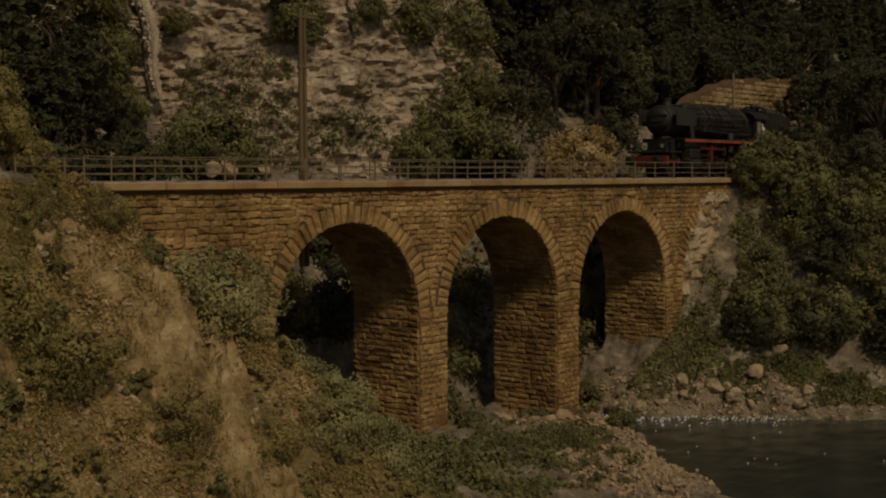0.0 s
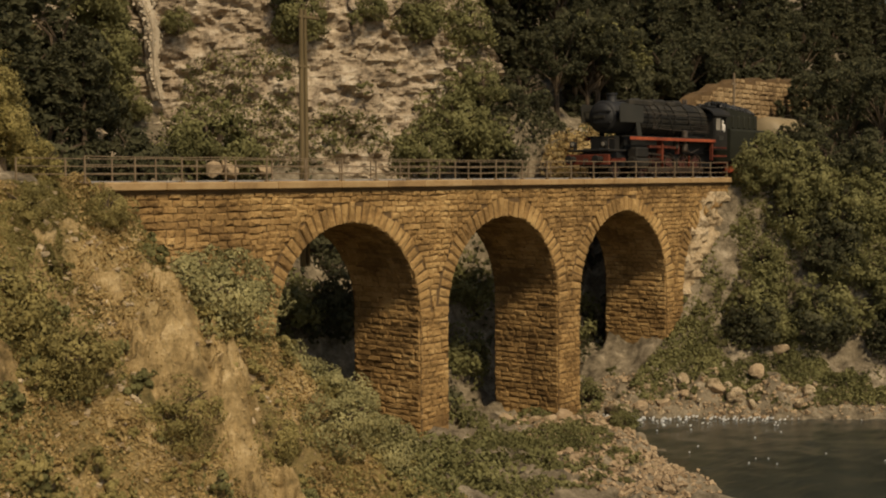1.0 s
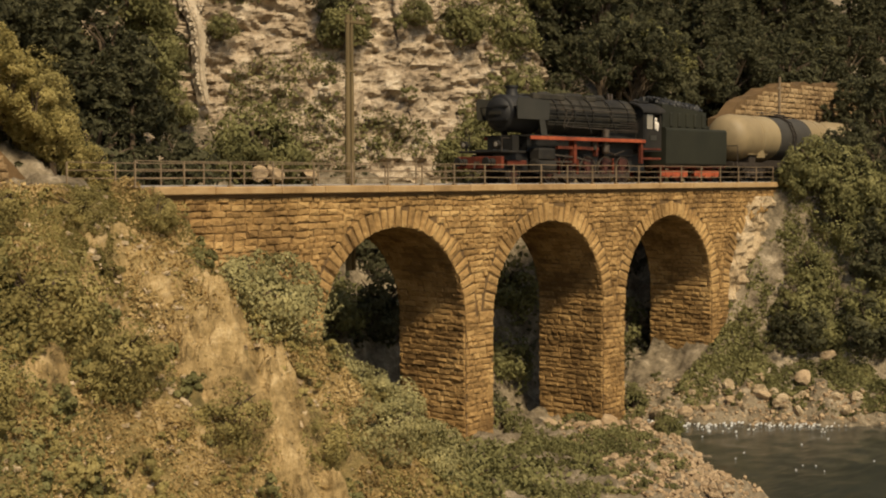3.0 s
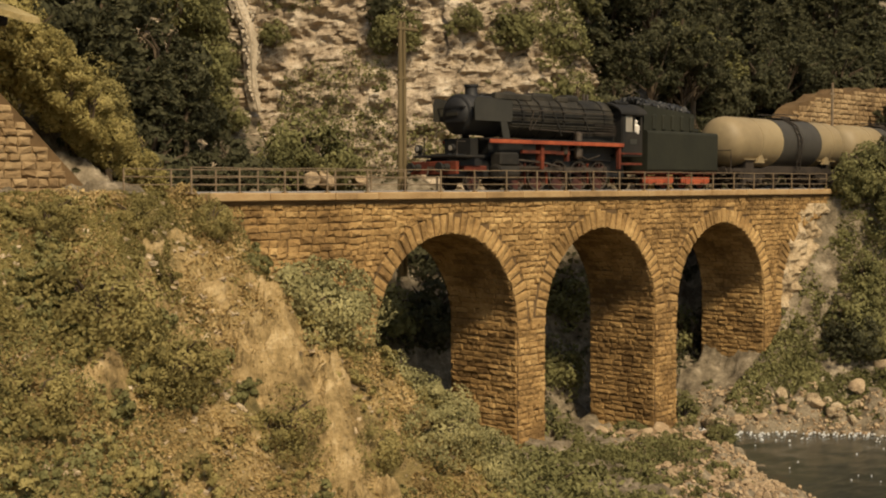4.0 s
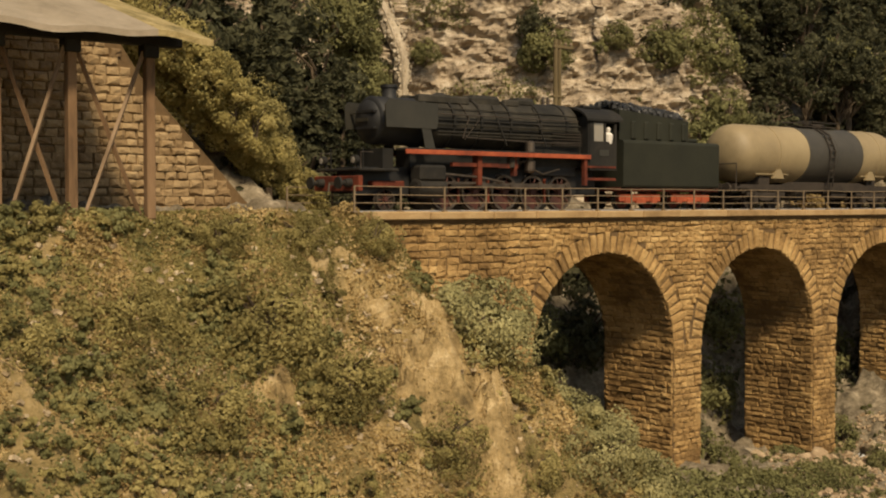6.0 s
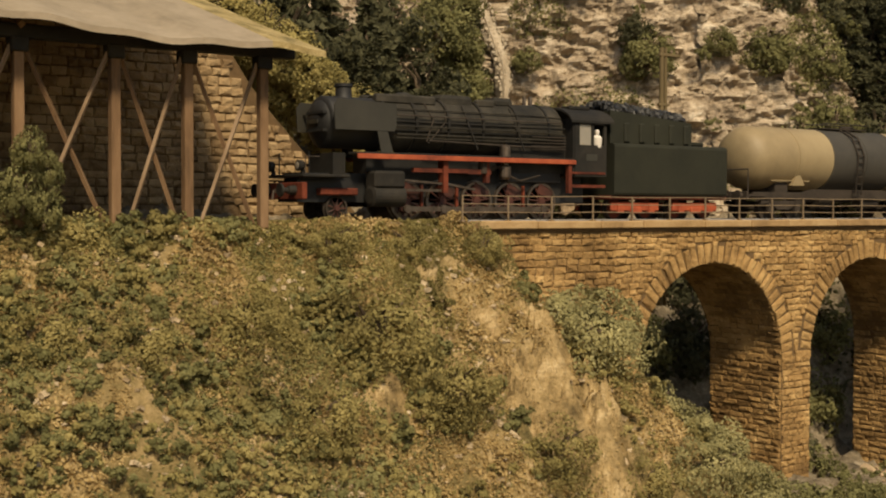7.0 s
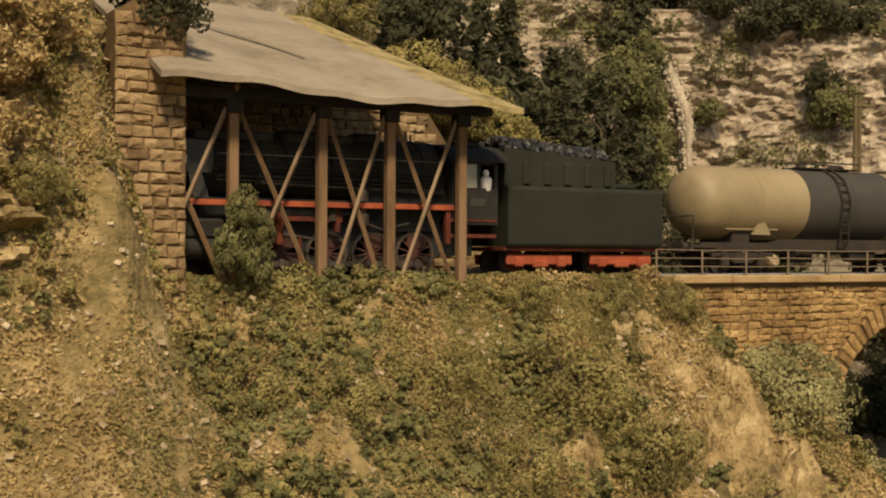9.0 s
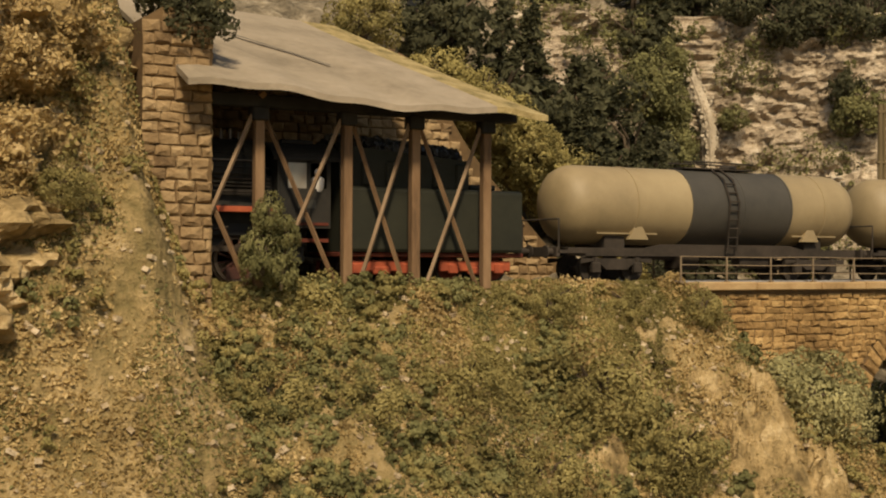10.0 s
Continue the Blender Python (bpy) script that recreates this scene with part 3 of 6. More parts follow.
# stones of the arch barrels and pier flanks that face the oncoming light
for c in CENTRES:
    x0 = c + HALF
    if x0 > RIGHT:
        continue
    z = FOOT + 0.1
    while z < RISE:
        h = COURSE * rng.uniform(0.85, 1.15)
        y = rng.uniform(-0.3, 0.1)
        while y < WIDE:
            w = rng.uniform(0.42, 0.95)
            a, b = max(y, 0.02), min(y + w, WIDE - 0.02)
            if b - a > 0.12:
                stone(bulk, (x0 - 0.01, a, z), (0, 1, 0), (0, 0, 1), (-1, 0, 0), (b - a) * 0.96, h * 0.92, rng.uniform(0.06, 0.13))
            y += w
        z += h
    t = 0.0
    while t < math.pi * 0.62:
        dt = COURSE / HALF
        rad, tan = Vector((math.cos(t), 0, math.sin(t))), Vector((-math.sin(t), 0, math.cos(t)))
        y = rng.uniform(-0.3, 0.1)
        while y < WIDE:
            w = rng.uniform(0.42, 0.95)
            a, b = max(y, 0.02), min(y + w, WIDE - 0.02)
            if b - a > 0.12:
                stone(bulk, Vector((c, a, RISE)) + rad * (HALF + 0.01), (0, 1, 0), tan, -rad, (b - a) * 0.96, COURSE * 0.92, rng.uniform(0.05, 0.1))
            y += w
        t += dt
tagged(part("stonework", bulk, STONE, viaduct), kind="stuff")

# coping slabs along the deck edge; string course below coloured dark as their shadow
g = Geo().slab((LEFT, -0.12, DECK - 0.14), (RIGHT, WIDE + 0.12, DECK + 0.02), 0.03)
part("string_course", g, MORTAR, viaduct, "string course coloured dark as the coping's shadow line")
x = LEFT + 1.6
while x < RIGHT - 1:
    w = rng.uniform(2.6, 4.4)
    part("coping_slab", Geo().slab((x, -0.34, DECK + 0.02), (min(x + w, RIGHT) - 0.03, 0.5, DECK + 0.37 + rng.uniform(-0.015, 0.015)), 0.05), COPING, viaduct)
    x += w
part("rear_coping", Geo().slab((LEFT + 1.6, WIDE - 0.5, DECK + 0.02), (RIGHT, WIDE + 0.3, DECK + 0.37), 0.05), COPING, viaduct)
part("walkway", Geo().box((LEFT, 0.5, DECK), (RIGHT, 1.1, DECK + 0.42)).box((LEFT, 3.7, DECK), (RIGHT, WIDE - 0.5, DECK + 0.42)), CONCRETE, viaduct, "pale grey concrete walkway")

# railings on both edges
TOP = DECK + 0.37


def railing(y, x0, x1, label):
    r = thing("railing", label, "railing", "viaduct railings", (0, y, TOP))
    n = int((x1 - x0) / 2.4)
    for i in range(n + 1):
        x = x0 + 2.4 * i
        part("post", Geo().box((x - 0.03, -0.03, -0.02), (x + 0.03, 0.03, 1.06)).box((x - 0.1, -0.1, -0.01), (x + 0.1, 0.1, 0.05)), RAILING, r)
    for z in (0.36, 0.7, 1.04):
        pts = [(x0 + 2.4 * i, 0.03 * math.sin(i * 1.7), z + 0.02 * math.sin(i * 2.3 + z)) for i in range(n + 1)]
        part("rail", Geo().sweep(pts, 0.021, 5), RAILING, r)


railing(-0.12, -20.2, 34.4, "weathered grey steel railing with three rails")
railing(WIDE + 0.05, -20.2, 34.4, "weathered grey steel railing on the far edge")

# ---- track ----
TRACK_Y, RAILTOP = 2.4, 7.68


def bend(x):
    """How far the line has curved away from the valley at x."""
    return 0.0021 * max(0.0, x - 24.0) ** 2


g = Geo()
bed = [(0.85, 7.2), (1.12, 7.43), (3.68, 7.43), (3.95, 7.2)]
stops = [-90, -20] + list(range(20, 86, 3))
for i, x in enumerate(stops):
    g.v += [(x, y + bend(x), z) for y, z in bed]
    if i:
        g.f += [(4 * i - 4 + k, 4 * i - 4 + (k + 1) % 4, 4 * i + (k + 1) % 4, 4 * i + k) for k in range(4)]
tagged(part("ballast_bed", g, BALLAST), "brown-grey ballast bed under the single track", "ballast", kind="structure")
track = thing("railway_track", "single railway track with rusty rails on timber sleepers", "track", at=(0, TRACK_Y, 7.43))
tie = Geo().slab((-0.14, -1.45, -0.02), (0.14, 1.45, 0.1), 0.02).mesh("sleeper", SLEEPER)
for i in range(150):
    s = part("sleeper", tie, SLEEPER, track)
    s.matrix_basis = pose(K * (-60 + 0.75 * i), K * bend(-60 + 0.75 * i), 0, 0, 0, rng.uniform(-1, 1))
for y in (-0.83, 0.83):
    prof = [(-0.08, 0.08), (0.08, 0.08), (0.08, 0.11), (0.02, 0.13), (0.02, 0.19), (0.045, 0.2), (0.045, 0.25), (-0.045, 0.25), (-0.045, 0.2), (-0.02, 0.19), (-0.02, 0.13), (-0.08, 0.11)]
    g = Geo().add([(e, y + dy + bend(e), dz) for e in stops for dy, dz in prof], [(12 * k + i, 12 * k + (i + 1) % 12, 12 * k + 12 + (i + 1) % 12, 12 * k + 12 + i) for k in range(len(stops) - 1) for i in range(12)])
    part("rail", g, RAILSTEEL, track)


# ---- masonry walls of the gallery ----
def masonry(name, label, x0, x1, y, z0, top, depth, course, wide, limit=280, material=None):
    """A wall that faces the valley, its top a function of x."""
    w_ob = thing(name, label, "wall", at=(0, 0, 0), kind="structure")
    g = Geo()
    n = 24
    for i in range(n):
        a, b = x0 + (x1 - x0) * i / n, x0 + (x1 - x0) * (i + 1) / n
        za, zb = max(z0 + 0.05, top(a)), max(z0 + 0.05, top(b))
        g.add([(a, y, z0), (b, y, z0), (b, y, zb), (a, y, za), (a, y + depth, z0), (b, y + depth, z0), (b, y + depth, zb), (a, y + depth, za)],
              [(0, 1, 2, 3), (3, 2, 6, 7), (4, 7, 6, 5)] + ([(0, 3, 7, 4)] if i == 0 else []) + ([(1, 5, 6, 2)] if i == n - 1 else []))
    part("wall_core", g, MORTAR, w_ob)
    rest, count, z = Geo(), 0, z0
    while z < max(top(x0 + (x1 - x0) * k / 10) for k in range(11)):
        h = course * rng.uniform(0.85, 1.2)
        x = x0 + rng.uniform(-0.3, 0)
        while x < x1:
            w = rng.uniform(*wide)
            a, b = max(x, x0), min(x + w, x1)
            if b - a > 0.12 and z + h * 0.7 < min(top(a), top(b)):
                g = Geo()
                stone(g, (a, y + 0.01, z), (1, 0, 0), (0, 0, 1), (0, -1, 0), (b - a) * 0.93, h * 0.88, rng.uniform(0.08, 0.18), 0.06)
                if count < limit:
                    part("stone", g, material or WALLSTONE, w_ob)
                    count += 1
                else:
                    rest.add(g.v, g.f)
            x += w
        z += h
    if rest.v:
        tagged(part("stonework", rest, material or WALLSTONE, w_ob), kind="stuff")
    return w_ob


masonry("wall_gallery", "rough stone retaining wall behind the covered track", -46, -20.2, 7.9, 7.6,
        lambda x: float(steps(x, [-46, -31, -28, -25.2, -20.2], [18.0, 17.8, 17.0, 13.0, 8.0])), 1.0, 0.36, (0.4, 0.8))
masonry("wall_portal", "weathered stone buttress at the tunnel mouth", -42.3, -39.95, -0.15, 6.4,
        lambda x: 16.6 + 0.25 * math.sin(x * 3), 2.6, 0.37, (0.45, 0.85))
g = Geo()
z = 7.0
while z < 16.3:      # the buttress's flank beside the track
    y = 0.0
    while y < 2.4:
        w = rng.uniform(0.5, 0.9)
        stone(g, (-39.94, min(y + w, 2.4), z), (0, -1, 0), (0, 0, 1), (1, 0, 0), (min(y + w, 2.4) - y) * 0.93, 0.33, rng.uniform(0.05, 0.12))
        y += w
    z += 0.37
tagged(part("portal_flank", g, WALLSTONE), "stone flank of the tunnel buttress", "wall", kind="structure")
masonry("wall_cutting", "pale rough stone retaining wall above the cutting", 42, 76, 9.4, 10.5,
        lambda x: float(steps(x, [42, 46, 52, 76], [12.6, 14.6, 16.0, 17.2])) + 0.2 * math.sin(x * 1.7), 1.2, 0.42, (0.5, 1.2))

# ---- gallery shed: lean-to roof on timber posts ----
shed = thing("gallery_shed", "weathered timber gallery with sloping felt roof over the track", "shed")
POST_Y = 0.25
POSTS = [-38.15, -34.85, -32.15, -29.15]
EAVE = 14.25


def roof_point(u, v):
    """u along the eave (0 west, 1 east), v from the eave to the wall."""
    e0, e1 = Vector((-41.2, -1.5, 14.3)), Vector((-27.5, -1.5, 13.85))
    r0, r1 = Vector((-41.2, 9.6, 19.1)), Vector((-31.2, 9.6, 18.6))
    p = (e0.lerp(e1, u)).lerp(r0.lerp(r1, u), v)
    p.z += 0.12 * math.sin(u * 9 + v * 3) * (1 - v) + 0.05 * math.sin(u * 31) * (1 - v)
    return p


NU, NV = 30, 14
for name, u0, u1, material, label in (("roof", 0.0, 0.84, ROOFING, "faded grey-brown roofing felt"), ("roof_edge", 0.84, 1.0, MOSS, "mossy, grass-grown roof edge")):
    g = Geo()
    up = [[roof_point(u0 + (u1 - u0) * i / NU, j / NV) for j in range(NV + 1)] for i in range(NU + 1)]
    top = [p for col in up for p in col]
    bottom = [p - Vector((0, 0, 0.22)) for p in top]
    n = len(top)
    ix = lambda i, j: i * (NV + 1) + j
    f = []
    for i in range(NU):
        for j in range(NV):
            q = (ix(i, j), ix(i + 1, j), ix(i + 1, j + 1), ix(i, j + 1))
            f += [q, tuple(n + k for k in reversed(q))]
        f += [(ix(i, 0), n + ix(i, 0), n + ix(i + 1, 0), ix(i + 1, 0)), (ix(i, NV), ix(i + 1, NV), n + ix(i + 1, NV), n + ix(i, NV))]
    for j in range(NV):
        f += [(ix(0, j), ix(0, j + 1), n + ix(0, j + 1), n + ix(0, j)), (ix(NU, j), n + ix(NU, j), n + ix(NU, j + 1), ix(NU, j + 1))]
    part(name, g.add(top + bottom, f), material, shed, label, smooth=True)
g = Geo()
a, b = roof_point(0.3, 0.62), roof_point(0.52, 0.33)
g.add([a + Vector((0, 0, 0.1)), b + Vector((0, 0, 0.1)), b + Vector((0.14, 0.12, 0.12)), a + Vector((0.14, 0.12, 0.12))], [(0, 1, 2, 3)])
part("roof_crack", g, SOOT, shed, "dark open seam in the felt")
# eave beam takes black instead of timber: the roof's shade put into its colour
part("eave_beam", Geo().slab((-41, POST_Y - 0.25, EAVE - 0.55), (-27.9, POST_Y + 0.25, EAVE - 0.1), 0.04), BLACK, shed, "eave beam, coloured black for the shade under the roof")
part("wall_beam", Geo().slab((-41, 7.2, 16.9), (-29.5, 7.7, 17.4), 0.04), TIMBER, shed)
for x in POSTS:
    part("post", Geo().slab((x - 0.17, POST_Y - 0.17, 7.45), (x + 0.17, POST_Y + 0.17, EAVE - 0.5), 0.03), TIMBER, shed)
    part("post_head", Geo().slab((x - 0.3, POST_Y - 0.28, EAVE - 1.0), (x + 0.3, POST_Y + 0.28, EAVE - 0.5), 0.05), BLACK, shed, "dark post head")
    part("rafter", Geo().tube((x, POST_Y - 0.4, EAVE - 0.15), (x, 7.6, 17.2), 0.14, 0.14, 4), TIMBER, shed)
for a, b in zip([-41.4] + POSTS, POSTS):
    part("brace", Geo().tube((a + 0.25, POST_Y + 0.1, EAVE - 0.8), (b - 0.35, POST_Y + 0.1, 7.6), 0.09, 0.09, 4), TIMBER, shed)
    part("brace", Geo().tube((a + 0.45, POST_Y - 0.08, 7.6), (b - 0.25, POST_Y - 0.08, EAVE - 0.8), 0.085, 0.085, 4), BRACE, shed, "sun-bleached diagonal brace")

# ---- poles ----
pole = thing("telegraph_pole", "tall weathered timber telegraph pole behind the track", "pole", at=(-3.0, 5.35, 7.2))
part("upright", Geo().tube((-0.16, 0, -4), (-0.12, 0, 9.3), 0.16, 0.12, 8).tube((0.22, 0, -4), (0.16, 0, 9.3), 0.12, 0.09, 8), POLEWOOD, pole)
part("crossarm", Geo().slab((-0.3, -0.1, 8.85), (1.15, 0.1, 9.0), 0.02), POLEWOOD, pole)
part("lower_crossarm", Geo().slab((-0.35, -0.1, 6.3), (0.4, 0.1, 6.42), 0.02), POLEWOOD, pole)
for x in (0.6, 1.0):
    part("insulator", Geo().lathe((x, 0, 9.0), (0, 0, 1), [(0, 0.05), (0.1, 0.09), (0.2, 0.04)], 8), RAILING, pole)
pole = thing("signal_pole", "thin dark steel pole beside the cutting wall", "pole", at=(47.5, 7.2, 7.6))
part("upright", Geo().tube((0, 0, 0), (0, 0, 8.6), 0.14, 0.1, 8), RAILING, pole)
part("bracket", Geo().box((-0.4, -0.05, 7.6), (0.4, 0.05, 7.75)), RAILING, pole)


# ---- plants ----
nrng = np.random.default_rng(11)


def leaf_quads(P, size, spread=0.45, flat=0.0, out=None, tilt=0.85):
    """Small bent leaves at the points P: arrays of vertices and quads. With out they lie over that way, tilted at random."""
    n = len(P)
    a = nrng.normal(size=(n, 3))
    if out is None:
        a[:, 2] *= 1 - flat
        a /= np.linalg.norm(a, axis=1, keepdims=True)
        b = np.cross(a, nrng.normal(size=(n, 3)))
    else:
        o = out + tilt * nrng.normal(size=(n, 3)) * 0.6
        a = np.cross(a, o)
        a /= np.linalg.norm(a, axis=1, keepdims=True)
        b = np.cross(o, a)
    b /= np.linalg.norm(b, axis=1, keepdims=True)
    s = size * (1 + spread * nrng.uniform(-1, 1, (n, 1)))
    c = np.cross(a, b) * s * (0.3 if out is None else -0.2)
    V = np.stack([P - a * s, P - b * s * 0.6 + c, P + a * s, P + b * s * 0.6 + c], 1).reshape(-1, 3)
    return V, np.arange(4 * n).reshape(-1, 4)


def crown_points(n, radii, lobes, seed, hollow=0.72, base=-0.6, ways=False):
    """Points over the shells of many lobes that fill an ellipsoid; with ways also their outward directions."""
    r = np.random.default_rng(seed)
    d = r.normal(size=(lobes, 3))
    d /= np.linalg.norm(d, axis=1, keepdims=True)
    centre = d * r.uniform(0.45, 0.82, (lobes, 1))
    centre[:, 2] = np.maximum(centre[:, 2], base)
    size = r.uniform(0.13, 0.3, lobes)
    k = r.integers(0, lobes, n)
    e = r.normal(size=(n, 3))
    e /= np.linalg.norm(e, axis=1, keepdims=True)
    if ways:      # more growth on the outer side of each lobe
        e = e + 0.55 * d[k]
        e /= np.linalg.norm(e, axis=1, keepdims=True)
    rag = 1 + 0.22 * vnoise(e[:, 0] * 2.2 + k, e[:, 1] * 2.2, e[:, 2] * 2.2 + k)
    p = (centre[k] + e * (size[k] * rag)[:, None] * r.uniform(hollow, 1.08, (n, 1)) ** 0.5) * np.array(radii)
    return (p, e + 0.25 * d[k]) if ways else p


def stems(geo, r, n, seed, height=0.7):
    q = random.Random(seed)
    for i in range(n):
        a = q.uniform(0, 2 * math.pi)
        tip = (math.cos(a) * r * q.uniform(0.3, 0.7), math.sin(a) * r * q.uniform(0.3, 0.7), r * height * q.uniform(0.4, 1))
        mid = (tip[0] * 0.4, tip[1] * 0.4, tip[2] * 0.55)
        geo.tube((0, 0, -r * 0.7), mid, r * 0.05, r * 0.035, 5).tube(mid, tip, r * 0.035, r * 0.012, 5)
    return geo


def make_bush(radius, count, leaf, material, label, seed, squash=0.85, group="shrubs"):
    b = thing("bush", label, "bush", group)
    part("stem", stems(Geo(), radius, 6, seed), BARK, b)
    P, ways = crown_points(count, (radius, radius, radius * squash), 60, seed, 0.8, ways=True)
    inner_v, inner_f = leaf_quads(crown_points(count // 7, (radius * 0.72, radius * 0.72, radius * squash * 0.72), 14, seed + 1, 0.1), leaf * 1.7)
    V, F = leaf_quads(P, leaf, out=ways)
    V, F = np.concatenate([V, inner_v]), np.concatenate([F, inner_f + len(V)])
    ob = new("crown", sheet_mesh("crown", V, F, material, False))
    ob.parent = b
    return b


def make_fir(height, material, label, seed):
    t = thing("fir_tree", label, "tree", "conifers on the slope")
    g = Geo().tube((0, 0, -1.5), (0, 0, height * 0.95), height * 0.025, height * 0.006, 7)
    q = np.random.default_rng(seed)
    P = []
    for i in range(70):
        z = height * (0.14 + 0.85 * (i / 70) ** 0.9)
        reach = height * 0.24 * (1 - z / height) ** 0.8 * q.uniform(0.55, 1.15) + 0.15
        a = q.uniform(0, 2 * math.pi)
        tip = np.array([math.cos(a) * reach, math.sin(a) * reach, z - reach * q.uniform(0.1, 0.5)])
        root = np.array([0, 0, z])
        if i % 2:
            g.tube(root, tip, 0.05, 0.015, 4)
        m = int(18 * (0.4 + reach))
        s = q.uniform(0.15, 1, (m, 1))
        P.append(root + (tip - root) * s + q.normal(size=(m, 3)) * (0.1 + 0.22 * (1 - s)) * np.array([1, 1, 0.5]))
    part("trunk", g, BARK, t)
    V, F = leaf_quads(np.concatenate(P), 0.23, 0.5, 0.4)
    ob = new("crown", sheet_mesh("crown", V, F, material, False))
    ob.parent = t
    return t


def make_tree(height, material, label, seed):
    """A broadleaf tree: trunk, limbs, and a ragged crown of lobes at the limbs' ends."""
    t = thing("tree", label, "tree", "broadleaf trees")
    q = random.Random(seed)
    g = Geo().tube((0, 0, -1.2), (0.1, 0, height * 0.45), height * 0.035, height * 0.022, 8)
    P = []
    for i in range(15):
        a, up_ = 2.4 * i + q.uniform(-0.4, 0.4), q.uniform(0.38, 1.0)
        reach = height * 0.36 * (1.15 - abs(up_ - 0.62)) * q.uniform(0.6, 1)
        tip = Vector((math.cos(a) * reach, math.sin(a) * reach, height * up_ * 0.95))
        root = Vector((0.1, 0, height * q.uniform(0.25, 0.45)))
        g.tube(root, root.lerp(tip, 0.55) + Vector((0, 0, 0.2)), 0.1, 0.06, 5).tube(root.lerp(tip, 0.55) + Vector((0, 0, 0.2)), tip, 0.06, 0.02, 5)
        P.append(np.array(tip) + crown_points(260, (height * 0.17, height * 0.17, height * 0.13), 9, seed * 50 + i, 0.3, -0.9))
    part("trunk", g, BARK, t)
    V, F = leaf_quads(np.concatenate(P), 0.185)
    ob = new("crown", sheet_mesh("crown", V, F, material, False))
    ob.parent = t
    return t


def height_at(x, y):
    return float(ground(x, y, False))


protos = {
    "olive": make_bush(3.0, 7200, 0.088, OLIVE, "dense olive-green shrub on the dry hillside", 21),
    "yellow": make_bush(3.0, 5200, 0.105, YELLOWLEAF, "sunlit yellow-green shrub with fine foliage", 22),
    "green": make_bush(3.0, 2800, 0.155, GREEN, "leafy green shrub with fine foliage", 23),
    "sage": make_bush(3.0, 9500, 0.082, SAGE, "bushy sage-green shrub against the abutment", 27),
    "dark": make_bush(3.0, 2000, 0.185, DARKGREEN, "dark green shrub in the shade of the slope", 24),
    "straw": make_bush(3.0, 2400, 0.16, STRAW, "straw-coloured dry shrub beside the track", 25),
    "fir1": make_fir(13.0, DARKGREEN, "dark slender fir tree on the wooded slope", 31),
    "fir2": make_fir(10.0, DARKGREEN, "short dark fir tree with drooping branches", 32),
    "tree1": make_tree(9.0, DARKGREEN, "dark broadleaf tree with an open crown", 33),
    "tree2": make_tree(8.0, GREEN, "green broadleaf tree with a ragged crown", 34),
}
used = set()


def plant(kind, x, y, size=1.0, z=None, tall=1.0, turn=None):
    """Set a plant on the ground; the first of a kind is the prototype itself."""
    src = protos[kind]
    zz = height_at(x, y) if z is None else z
    a = rng.uniform(0, 360) if turn is None else turn
    m = pose(K * x, K * y, K * zz, 0, 0, a) @ Matrix.Diagonal((size, size, size * tall, 1))
    if kind in used:
        return copy_thing(src, m)
    used.add(kind)
    src.matrix_basis = m
    return src


